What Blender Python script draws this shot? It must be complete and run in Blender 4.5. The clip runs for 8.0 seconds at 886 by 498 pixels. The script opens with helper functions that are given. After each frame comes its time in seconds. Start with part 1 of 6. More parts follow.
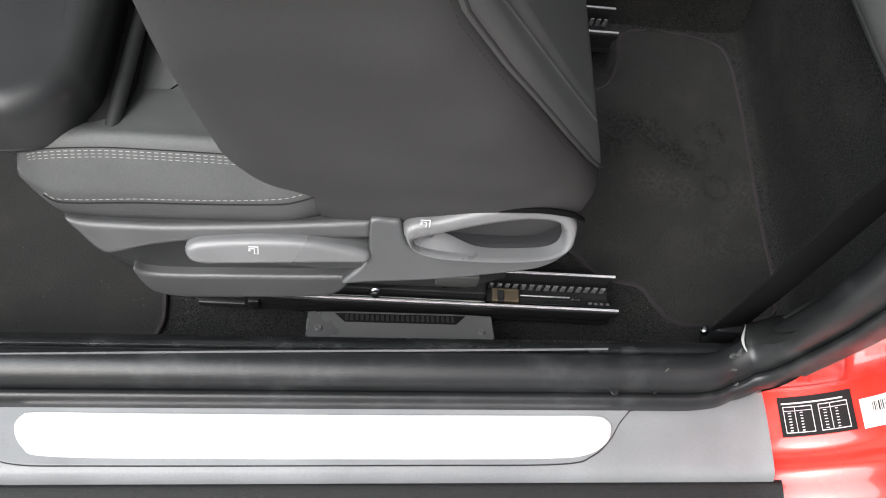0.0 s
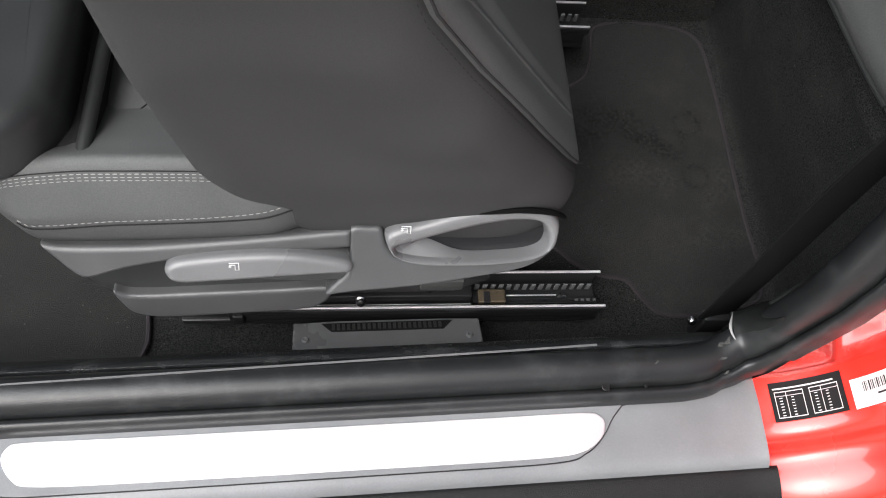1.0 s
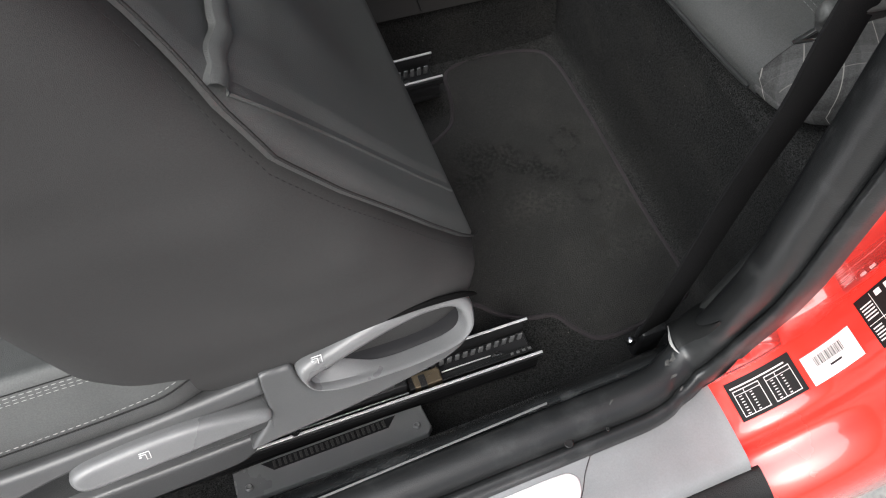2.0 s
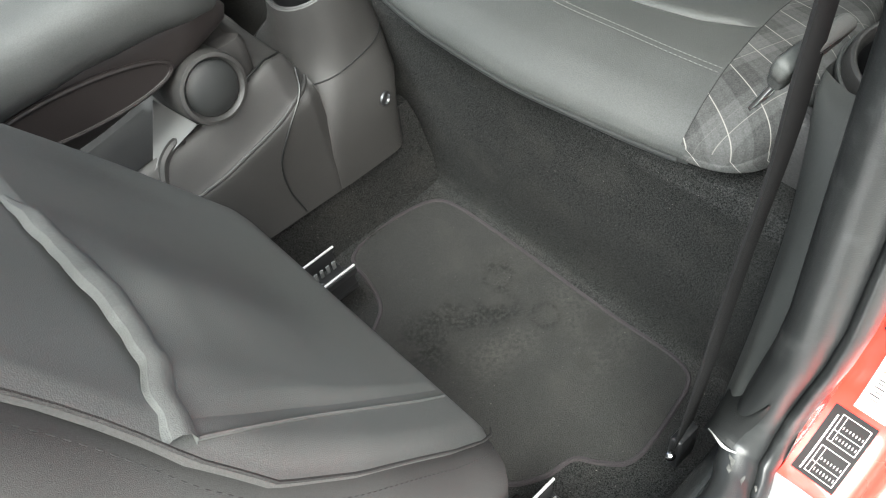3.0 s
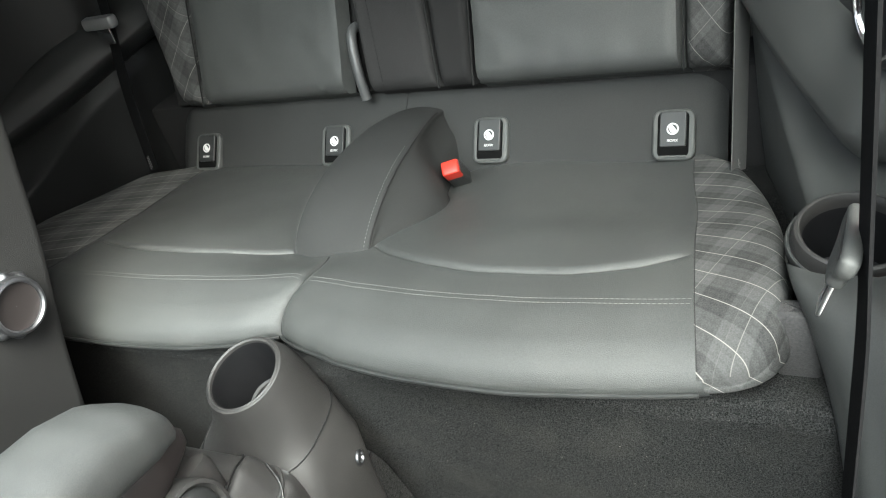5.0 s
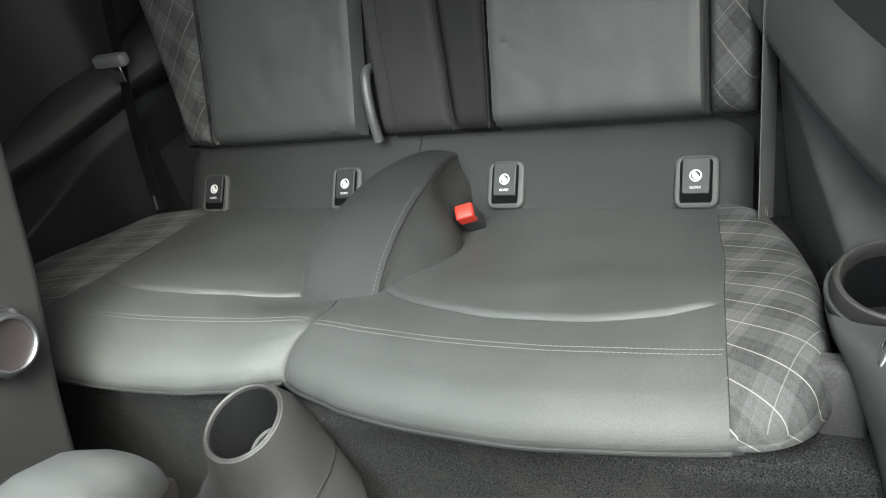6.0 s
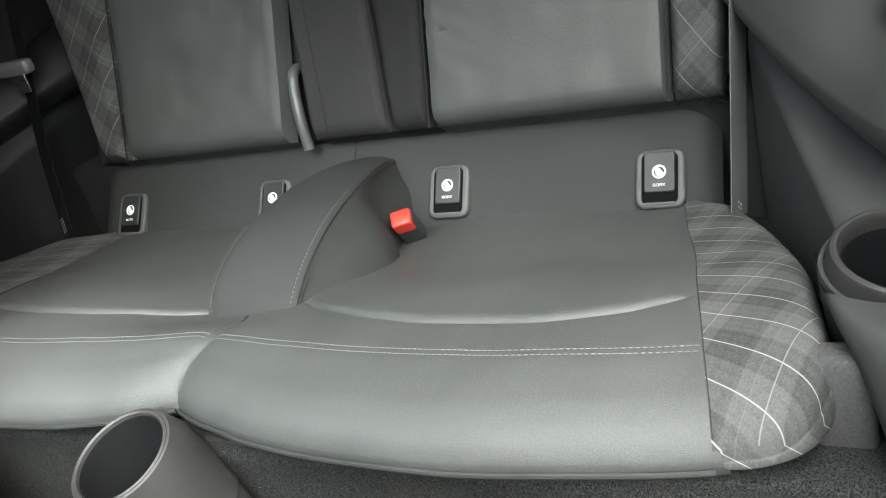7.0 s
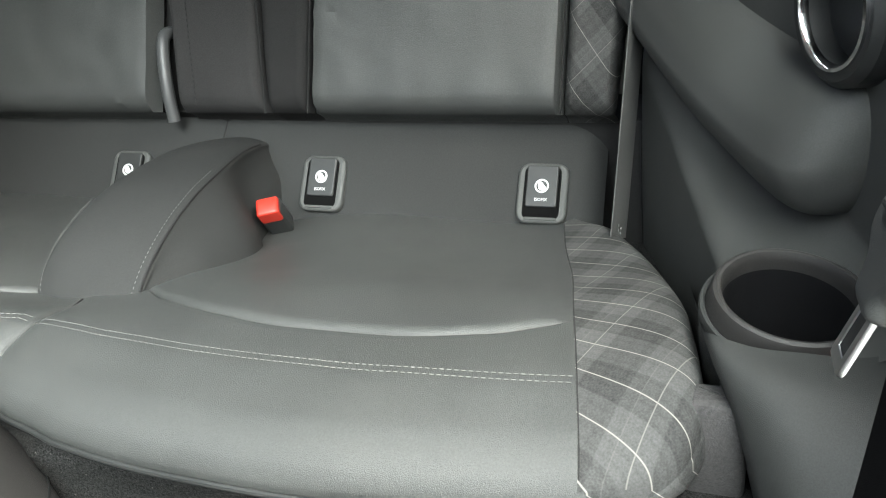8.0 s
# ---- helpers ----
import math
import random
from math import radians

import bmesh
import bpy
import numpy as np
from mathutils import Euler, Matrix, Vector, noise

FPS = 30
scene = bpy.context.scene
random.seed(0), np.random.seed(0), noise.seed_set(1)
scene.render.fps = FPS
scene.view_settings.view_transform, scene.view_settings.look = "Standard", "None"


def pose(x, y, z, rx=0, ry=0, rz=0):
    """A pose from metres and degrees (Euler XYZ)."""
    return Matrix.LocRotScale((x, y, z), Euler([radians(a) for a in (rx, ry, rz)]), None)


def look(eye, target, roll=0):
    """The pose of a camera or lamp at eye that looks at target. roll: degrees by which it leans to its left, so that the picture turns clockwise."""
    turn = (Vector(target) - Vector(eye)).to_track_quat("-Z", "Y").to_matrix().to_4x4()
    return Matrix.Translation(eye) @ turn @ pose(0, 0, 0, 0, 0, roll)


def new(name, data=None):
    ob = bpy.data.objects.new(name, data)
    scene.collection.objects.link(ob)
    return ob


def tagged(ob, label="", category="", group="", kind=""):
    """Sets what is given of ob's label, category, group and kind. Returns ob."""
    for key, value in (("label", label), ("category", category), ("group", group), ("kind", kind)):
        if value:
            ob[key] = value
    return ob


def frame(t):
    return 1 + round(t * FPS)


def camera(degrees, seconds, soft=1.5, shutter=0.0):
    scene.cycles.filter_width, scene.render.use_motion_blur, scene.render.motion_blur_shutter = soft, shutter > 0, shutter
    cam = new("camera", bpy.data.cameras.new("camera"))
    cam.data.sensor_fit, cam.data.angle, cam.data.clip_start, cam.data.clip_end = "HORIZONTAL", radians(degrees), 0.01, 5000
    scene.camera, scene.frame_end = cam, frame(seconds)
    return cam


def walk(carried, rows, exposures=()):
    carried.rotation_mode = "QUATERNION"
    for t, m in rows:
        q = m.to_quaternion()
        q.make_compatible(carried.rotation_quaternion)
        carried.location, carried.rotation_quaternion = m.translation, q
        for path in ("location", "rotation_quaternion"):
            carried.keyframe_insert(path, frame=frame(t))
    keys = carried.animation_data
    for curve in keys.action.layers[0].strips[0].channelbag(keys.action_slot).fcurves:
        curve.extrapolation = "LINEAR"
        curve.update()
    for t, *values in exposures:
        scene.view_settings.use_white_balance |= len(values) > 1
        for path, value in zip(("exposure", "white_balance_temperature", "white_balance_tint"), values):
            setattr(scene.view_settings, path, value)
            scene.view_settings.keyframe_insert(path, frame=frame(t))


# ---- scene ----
cam = camera(54.6, 8.0, soft=1.1)
EXPOSURES = [(0, 0.5, 5950, 6), (0.5, 0.35, 5950, 7), (1.7, 0.28, 5950, 7), (2.8, 1.75, 5980, 0), (3, 2.05, 5980, -1), (3.5, 2.45, 5980, -2), (4.5, 2.25, 5980, -3), (6.5, 2.32, 6000, -2), (8, 2.32, 6000, -2)]
PATH = [
    (0, (0.526, -1.034, 1.01), (0.73, -0.141, -0.768), 14.6),
    (0.5, (0.527, -1.03, 1.009), (0.732, -0.145, -0.773), 14.8),
    (1, (0.529, -1.028, 1.007), (0.767, -0.135, -0.766), 13.2),
    (1.5, (0.56, -0.998, 1.01), (0.849, -0.096, -0.752), 11.6),
    (1.7, (0.559, -0.984, 1.006), (0.89, -0.07, -0.742), 8.8),
    (2.8, (0.558, -0.876, 0.954), (1.284, 0.09, -0.64), -5.0),
    (3, (0.559, -0.854, 0.949), (1.31, 0.174, -0.593), -9.2),
    (3.5, (0.56, -0.826, 0.957), (1.422, 0.323, -0.434), -17.6),
    (4, (0.522, -0.772, 0.969), (1.572, 0.385, -0.279), -20.1),
    (4.5, (0.51, -0.742, 0.974), (1.727, 0.35, -0.178), -22.1),
    (5, (0.502, -0.723, 0.967), (1.884, 0.239, -0.112), -19.0),
    (5.2, (0.502, -0.719, 0.965), (1.92, 0.206, -0.096), -17.6),
    (6.3, (0.55, -0.681, 0.904), (2.02, 0.318, -0.011), -17.9),
    (6.5, (0.573, -0.674, 0.875), (2.066, 0.318, -0.011), -18.4),
    (7, (0.615, -0.657, 0.801), (2.168, 0.251, -0.072), -16.5),
    (7.5, (0.635, -0.656, 0.779), (2.223, 0.042, -0.217), -10.3),
    (8, (0.665, -0.633, 0.781), (2.316, -0.003, -0.156), -6.8),
]
walk(cam, [(t, look(eye, target, roll)) for t, eye, target, roll in PATH], EXPOSURES)

# world and light
world = bpy.data.worlds.new("world")
scene.world = world
world.use_nodes = True
wn = world.node_tree
sky = wn.nodes.new("ShaderNodeTexSky")
sky.sky_type = "NISHITA"
sky.sun_disc = False
sky.sun_elevation = radians(52)
sky.sun_rotation = radians(220)
sky.air_density = 0.5
sky.dust_density = 10.0
sky.ozone_density = 0.0
wn.links.new(sky.outputs["Color"], wn.nodes["Background"].inputs["Color"])
wn.nodes["Background"].inputs["Strength"].default_value = 0.12
sun = new("sun", bpy.data.lights.new("sun", "SUN"))
sun.data.energy, sun.data.angle, sun.data.color = 3.4, radians(60), (1.0, 0.985, 0.96)
sun.matrix_world = look((-2.9, -1.35, 4.0), (0.0, 0.0, 0.0))


# materials
def material(name, colour, rough, spec=0.5, metal=0.0, grain=0.0, grain_size=900.0, mottle=0.15, mottle_size=9.0, dirt=None, dirt_amount=0.0, coat=0.0):
    m = bpy.data.materials.new(name)
    m.use_nodes = True
    nt = m.node_tree
    b = nt.nodes["Principled BSDF"]
    b.inputs["Roughness"].default_value = rough
    b.inputs["Metallic"].default_value = metal
    b.inputs["Specular IOR Level"].default_value = spec
    b.inputs["Coat Weight"].default_value = coat
    tc = nt.nodes.new("ShaderNodeNewGeometry")
    n1 = nt.nodes.new("ShaderNodeTexNoise")
    n1.inputs["Scale"].default_value, n1.inputs["Detail"].default_value = mottle_size, 5
    nt.links.new(tc.outputs["Position"], n1.inputs["Vector"])
    r1 = nt.nodes.new("ShaderNodeMapRange")
    r1.inputs["From Min"].default_value, r1.inputs["From Max"].default_value = 0.3, 0.7
    r1.inputs["To Min"].default_value, r1.inputs["To Max"].default_value = 1 - mottle, 1 + mottle
    nt.links.new(n1.outputs["Fac"], r1.inputs["Value"])
    mx = nt.nodes.new("ShaderNodeVectorMath")
    mx.operation = "SCALE"
    mx.inputs[0].default_value = colour
    nt.links.new(r1.outputs["Result"], mx.inputs["Scale"])
    out = mx.outputs["Vector"]
    if grain > 0:
        fleck = nt.nodes.new("ShaderNodeTexNoise")
        fleck.inputs["Scale"].default_value, fleck.inputs["Detail"].default_value = grain_size * 0.55, 4
        nt.links.new(tc.outputs["Position"], fleck.inputs["Vector"])
        spread = nt.nodes.new("ShaderNodeMapRange")
        spread.inputs["From Min"].default_value, spread.inputs["From Max"].default_value = 0.3, 0.7
        spread.inputs["To Min"].default_value, spread.inputs["To Max"].default_value = 1 - 0.5 * grain, 1 + 0.5 * grain
        nt.links.new(fleck.outputs["Fac"], spread.inputs["Value"])
        flecked = nt.nodes.new("ShaderNodeVectorMath")
        flecked.operation = "SCALE"
        nt.links.new(out, flecked.inputs[0])
        nt.links.new(spread.outputs["Result"], flecked.inputs["Scale"])
        out = flecked.outputs["Vector"]
    if dirt is not None:
        n3 = nt.nodes.new("ShaderNodeTexNoise")
        n3.inputs["Scale"].default_value, n3.inputs["Detail"].default_value, n3.inputs["Roughness"].default_value = 23.0, 8, 0.7
        nt.links.new(tc.outputs["Position"], n3.inputs["Vector"])
        r3 = nt.nodes.new("ShaderNodeMapRange")
        r3.inputs["From Min"].default_value, r3.inputs["From Max"].default_value = 0.52, 0.78
        r3.inputs["To Max"].default_value = dirt_amount
        nt.links.new(n3.outputs["Fac"], r3.inputs["Value"])
        mix = nt.nodes.new("ShaderNodeMix")
        mix.data_type = "RGBA"
        mix.inputs["B"].default_value = (*dirt, 1)
        nt.links.new(r3.outputs["Result"], mix.inputs["Factor"])
        nt.links.new(out, mix.inputs["A"])
        out = mix.outputs["Result"]
    nt.links.new(out, b.inputs["Base Color"])
    rr = nt.nodes.new("ShaderNodeMapRange")
    rr.inputs["From Min"].default_value, rr.inputs["From Max"].default_value = 0.3, 0.7
    rr.inputs["To Min"].default_value, rr.inputs["To Max"].default_value = max(0.02, rough - 0.06), min(1, rough + 0.06)
    nt.links.new(n1.outputs["Fac"], rr.inputs["Value"])
    nt.links.new(rr.outputs["Result"], b.inputs["Roughness"])
    if grain > 0:
        n2 = nt.nodes.new("ShaderNodeTexNoise")
        n2.inputs["Scale"].default_value, n2.inputs["Detail"].default_value = grain_size, 3
        nt.links.new(tc.outputs["Position"], n2.inputs["Vector"])
        bump = nt.nodes.new("ShaderNodeBump")
        bump.inputs["Strength"].default_value, bump.inputs["Distance"].default_value = grain, 0.002
        nt.links.new(n2.outputs["Fac"], bump.inputs["Height"])
        nt.links.new(bump.outputs["Normal"], b.inputs["Normal"])
    return m


def carpet_material(name, dark, light, size, dust):
    """Short-pile carpet: fibre speckle, tufts and pale dust."""
    m = bpy.data.materials.new(name)
    m.use_nodes = True
    nt = m.node_tree
    b = nt.nodes["Principled BSDF"]
    b.inputs["Roughness"].default_value = 0.95
    b.inputs["Specular IOR Level"].default_value = 0.08
    g = nt.nodes.new("ShaderNodeNewGeometry")
    fine = nt.nodes.new("ShaderNodeTexNoise")
    fine.inputs["Scale"].default_value, fine.inputs["Detail"].default_value, fine.inputs["Roughness"].default_value = size, 4, 0.7
    big = nt.nodes.new("ShaderNodeTexNoise")
    big.inputs["Scale"].default_value, big.inputs["Detail"].default_value = 14, 6
    for n in (fine, big):
        nt.links.new(g.outputs["Position"], n.inputs["Vector"])
    ramp = nt.nodes.new("ShaderNodeValToRGB")
    ramp.color_ramp.elements[0].position, ramp.color_ramp.elements[1].position = 0.38, 0.72
    ramp.color_ramp.elements[0].color, ramp.color_ramp.elements[1].color = (*dark, 1), (*light, 1)
    nt.links.new(fine.outputs["Fac"], ramp.inputs["Fac"])
    mr = nt.nodes.new("ShaderNodeMapRange")
    mr.inputs["From Min"].default_value, mr.inputs["From Max"].default_value, mr.inputs["To Max"].default_value = 0.5, 0.8, dust
    nt.links.new(big.outputs["Fac"], mr.inputs["Value"])
    mix = nt.nodes.new("ShaderNodeMix")
    mix.data_type = "RGBA"
    mix.inputs["B"].default_value = (0.16, 0.15, 0.13, 1)
    nt.links.new(mr.outputs["Result"], mix.inputs["Factor"])
    nt.links.new(ramp.outputs["Color"], mix.inputs["A"])
    lint = nt.nodes.new("ShaderNodeTexNoise")
    lint.inputs["Scale"].default_value, lint.inputs["Detail"].default_value = 340, 1
    nt.links.new(g.outputs["Position"], lint.inputs["Vector"])
    specks = nt.nodes.new("ShaderNodeMapRange")
    specks.inputs["From Min"].default_value, specks.inputs["From Max"].default_value, specks.inputs["To Max"].default_value = 0.76, 0.80, 0.6
    nt.links.new(lint.outputs["Fac"], specks.inputs["Value"])
    speckled = nt.nodes.new("ShaderNodeMix")
    speckled.data_type = "RGBA"
    speckled.inputs["B"].default_value = (0.26, 0.25, 0.23, 1)
    nt.links.new(specks.outputs["Result"], speckled.inputs["Factor"])
    nt.links.new(mix.outputs["Result"], speckled.inputs["A"])
    nt.links.new(speckled.outputs["Result"], b.inputs["Base Color"])
    bump = nt.nodes.new("ShaderNodeBump")
    bump.inputs["Strength"].default_value, bump.inputs["Distance"].default_value = 0.8, 0.004
    nt.links.new(fine.outputs["Fac"], bump.inputs["Height"])
    nt.links.new(bump.outputs["Normal"], b.inputs["Normal"])
    return m


def plaid_material(name, wx, wz, ku, pu, ou, kv, pv, ov, base=0.085, cream=0.40):
    """Grey woven check with dark bands and thin cream lines on the bias: two families of lines with their slopes, periods and offsets."""
    m = bpy.data.materials.new(name)
    m.use_nodes = True
    nt = m.node_tree
    b = nt.nodes["Principled BSDF"]
    b.inputs["Roughness"].default_value = 0.85
    b.inputs["Specular IOR Level"].default_value = 0.2
    g = nt.nodes.new("ShaderNodeNewGeometry")
    sep = nt.nodes.new("ShaderNodeSeparateXYZ")
    nt.links.new(g.outputs["Position"], sep.inputs["Vector"])

    def maths(op, a, c, d=None):
        n = nt.nodes.new("ShaderNodeMath")
        n.operation = op
        for i, v in enumerate((a, c, d)):
            if v is None:
                continue
            if isinstance(v, (int, float)):
                n.inputs[i].default_value = v
            else:
                nt.links.new(v, n.inputs[i])
        return n.outputs[0]

    side = maths("ABSOLUTE", sep.outputs["Y"], 0)
    along = maths("ADD", maths("MULTIPLY", sep.outputs["X"], wx), maths("MULTIPLY", sep.outputs["Z"], wz))
    if wz == 0:
        turned = maths("MULTIPLY", maths("MINIMUM", maths("SUBTRACT", sep.outputs["Z"], 0.385), 0.0), maths("LESS_THAN", sep.outputs["X"], 1.11))
        along = maths("ADD", along, turned)
    u = maths("SUBTRACT", maths("ADD", along, maths("MULTIPLY", side, ku)), ou - pu / 2)
    v = maths("SUBTRACT", maths("ADD", side, maths("MULTIPLY", along, kv)), ov - pv / 2)

    def line(coord, period, offset, width):
        f = maths("FRACT", maths("ADD", maths("DIVIDE", coord, period), offset), 0)
        near = maths("ABSOLUTE", maths("SUBTRACT", f, 0.5), 0)
        ramp = nt.nodes.new("ShaderNodeMapRange")
        half, soft = width / period / 2, min(0.0006, width * 0.3) / period
        ramp.inputs["From Min"].default_value, ramp.inputs["From Max"].default_value = half + soft, half - soft
        nt.links.new(near, ramp.inputs["Value"])
        return ramp.outputs["Result"]

    crossing = maths("MULTIPLY", line(v, pv, 0.0, 0.0009), 0.50)
    if wz == 0:
        crossing = maths("MULTIPLY", crossing, maths("MAXIMUM", maths("GREATER_THAN", sep.outputs["Z"], 0.389), maths("GREATER_THAN", sep.outputs["X"], 1.11)))
    thin = maths("MAXIMUM", line(u, pu, 0.0, 0.0010), crossing)
    thin = maths("MAXIMUM", thin, maths("MULTIPLY", line(v, pv, 0.18, 0.0009), 0.10))
    band = maths("ADD", line(u, pu * 2, 0.25, pu * 0.9), line(v, pv, 0.58, pv * 0.5))
    band = maths("ADD", band, maths("MULTIPLY", line(u, pu / 4, 0.1, pu / 12), 0.3))
    band = maths("ADD", band, maths("MULTIPLY", line(v, pv / 5, 0.1, pv / 15), 0.25))
    weave = nt.nodes.new("ShaderNodeTexNoise")
    weave.inputs["Scale"].default_value, weave.inputs["Detail"].default_value = 650, 3
    nt.links.new(g.outputs["Position"], weave.inputs["Vector"])
    tone = maths("SUBTRACT", maths("ADD", base, maths("MULTIPLY", weave.outputs["Fac"], base * 1.3)), maths("MULTIPLY", band, base * 0.33))
    rgb = nt.nodes.new("ShaderNodeCombineColor")
    for i, k in enumerate((1.0, 1.0, 0.98)):
        nt.links.new(maths("MULTIPLY", tone, k), rgb.inputs[i])
    mix = nt.nodes.new("ShaderNodeMix")
    mix.data_type = "RGBA"
    mix.inputs["B"].default_value = (cream, cream * 0.97, cream * 0.89, 1)
    nt.links.new(thin, mix.inputs["Factor"])
    nt.links.new(rgb.outputs[0], mix.inputs["A"])
    nt.links.new(mix.outputs["Result"], b.inputs["Base Color"])
    bump = nt.nodes.new("ShaderNodeBump")
    bump.inputs["Strength"].default_value, bump.inputs["Distance"].default_value = 0.5, 0.001
    nt.links.new(weave.outputs["Fac"], bump.inputs["Height"])
    nt.links.new(bump.outputs["Normal"], b.inputs["Normal"])
    return m


LEATHER = material("leatherette", (0.056, 0.0577, 0.0560), 0.48, 0.45, grain=0.35, grain_size=1300, mottle=0.10)
# Lighter copy of the front leatherette; light on the backrest's rear is in its colour.
LEATHER_FRONT_LIT = material("leatherette_front_lit", (0.120, 0.124, 0.121), 0.46, 0.42, grain=0.25, grain_size=1400)
LEATHER_FRONT = material("leatherette_front", (0.078, 0.0803, 0.079), 0.50, 0.40, grain=0.25, grain_size=1400)
PILLAR = material("pillar_plastic", (0.0095, 0.0100, 0.0100), 0.58, 0.28, grain=0.4, grain_size=900)
TRIM_LOW = material("lower_trim_plastic", (0.044, 0.0455, 0.044), 0.52, 0.36, grain=0.25, grain_size=1800)
LEATHER_DARK = material("black_leatherette", (0.024, 0.025, 0.0245), 0.42, 0.45, grain=0.12, grain_size=1400)
PALE = material("worn_plastic", (0.34, 0.34, 0.33), 0.7, 0.3)
SCUFF = material("scraped_plastic", (0.065, 0.065, 0.062), 0.8, 0.2, mottle=0.5, mottle_size=300)
PAPER = material("paper", (0.15, 0.152, 0.152), 0.8, 0.3, mottle=0.05)
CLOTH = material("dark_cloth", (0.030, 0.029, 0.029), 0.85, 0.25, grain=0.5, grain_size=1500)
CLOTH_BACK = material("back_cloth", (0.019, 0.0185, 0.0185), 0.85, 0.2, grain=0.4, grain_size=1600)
CLOTH_SEAT = material("seat_cloth", (0.040, 0.0395, 0.0392), 0.8, 0.3, grain=0.3, grain_size=2400, mottle=0.1, mottle_size=12)
CLOTH_REAR = material("rear_seat_cloth", (0.030, 0.0305, 0.0300), 0.75, 0.25, grain=0.4, grain_size=1500, mottle=0.1)
CLOTH_SIDE = material("bolster_cloth", (0.0165, 0.0163, 0.0160), 0.8, 0.3, grain=0.5, grain_size=1300)
VINYL = material("grey_vinyl", (0.058, 0.056, 0.056), 0.6, 0.4, grain=0.5, grain_size=700)
PLAID = plaid_material("plaid_cloth", 1.0, 0.0, 0.65, 0.0372, 1.424, -0.33, 0.0745, 0.229, 0.056, 0.27)
PLAID_BACK = plaid_material("plaid_cloth_back", 0.0, 1.06, 1.43, 0.075, 1.16, -1.0, 0.075, 0.02, 0.045, 0.22)
CARPET = carpet_material("carpet", (0.008, 0.008, 0.008), (0.075, 0.075, 0.074), 620, 0.10)
MAT = carpet_material("mat_velour", (0.026, 0.026, 0.0255), (0.070, 0.069, 0.067), 800, 0.12)


def footprints(m, prints):
    """Trodden dirt on a mat, each (x, y, radius, kind): dark blots, faint heel rings and pale dust."""
    nt = m.node_tree
    b = nt.nodes["Principled BSDF"]
    colour = b.inputs["Base Color"].links[0].from_socket
    g = nt.nodes.new("ShaderNodeNewGeometry")
    rough = nt.nodes.new("ShaderNodeTexNoise")
    rough.inputs["Scale"].default_value, rough.inputs["Detail"].default_value = 42, 7
    nt.links.new(g.outputs["Position"], rough.inputs["Vector"])
    speck = nt.nodes.new("ShaderNodeTexNoise")
    speck.inputs["Scale"].default_value, speck.inputs["Detail"].default_value = 170, 5
    nt.links.new(g.outputs["Position"], speck.inputs["Vector"])
    worn = nt.nodes.new("ShaderNodeMapRange")
    worn.inputs["From Min"].default_value, worn.inputs["From Max"].default_value = 0.38, 0.58
    nt.links.new(speck.outputs["Fac"], worn.inputs["Value"])
    looks = {"blot": ((0.0, 0.45, 1.15), (1.0, 0.9, 0.0), 0.36, 2.0, (0.004, 0.004, 0.004, 1)),
             "ring": ((0.72, 0.92, 1.12), (0.0, 1.0, 0.0), 0.5, 0.5, (0.004, 0.004, 0.004, 1)),
             "dust": ((0.0, 0.40, 1.2), (1.0, 0.8, 0.0), 0.15, 1.8, (0.15, 0.145, 0.13, 1))}
    for x, y, r, kind in prints:
        stops, values, amount, ragged, tint = looks[kind]
        d = nt.nodes.new("ShaderNodeVectorMath")
        d.operation = "DISTANCE"
        d.inputs[1].default_value = (x, y, 0.006)
        nt.links.new(g.outputs["Position"], d.inputs[0])
        wob = nt.nodes.new("ShaderNodeMath")
        wob.operation = "MULTIPLY_ADD"
        wob.inputs[1].default_value = r * ragged
        nt.links.new(rough.outputs["Fac"], wob.inputs[0])
        nt.links.new(d.outputs["Value"], wob.inputs[2])
        ramp = nt.nodes.new("ShaderNodeValToRGB")
        nt.links.new(wob.outputs[0], ramp.inputs["Fac"])
        e = ramp.color_ramp.elements
        shift = 0.5 * r * ragged
        e[0].position, e[0].color = stops[0] * r + shift, (*(values[0],) * 3, 1)
        e[1].position, e[1].color = stops[2] * r + shift, (*(values[2],) * 3, 1)
        k = e.new(stops[1] * r + shift)
        k.color = (*(values[1],) * 3, 1)
        half = nt.nodes.new("ShaderNodeMath")
        half.operation = "MULTIPLY"
        half.inputs[1].default_value = amount
        nt.links.new(ramp.outputs["Color"], half.inputs[0])
        patch = nt.nodes.new("ShaderNodeMath")
        patch.operation = "MULTIPLY"
        nt.links.new(half.outputs[0], patch.inputs[0])
        nt.links.new(worn.outputs["Result"], patch.inputs[1])
        mix = nt.nodes.new("ShaderNodeMix")
        mix.data_type = "RGBA"
        mix.inputs["B"].default_value = tint
        nt.links.new(patch.outputs[0], mix.inputs["Factor"])
        nt.links.new(colour, mix.inputs["A"])
        colour = mix.outputs["Result"]
    nt.links.new(colour, b.inputs["Base Color"])


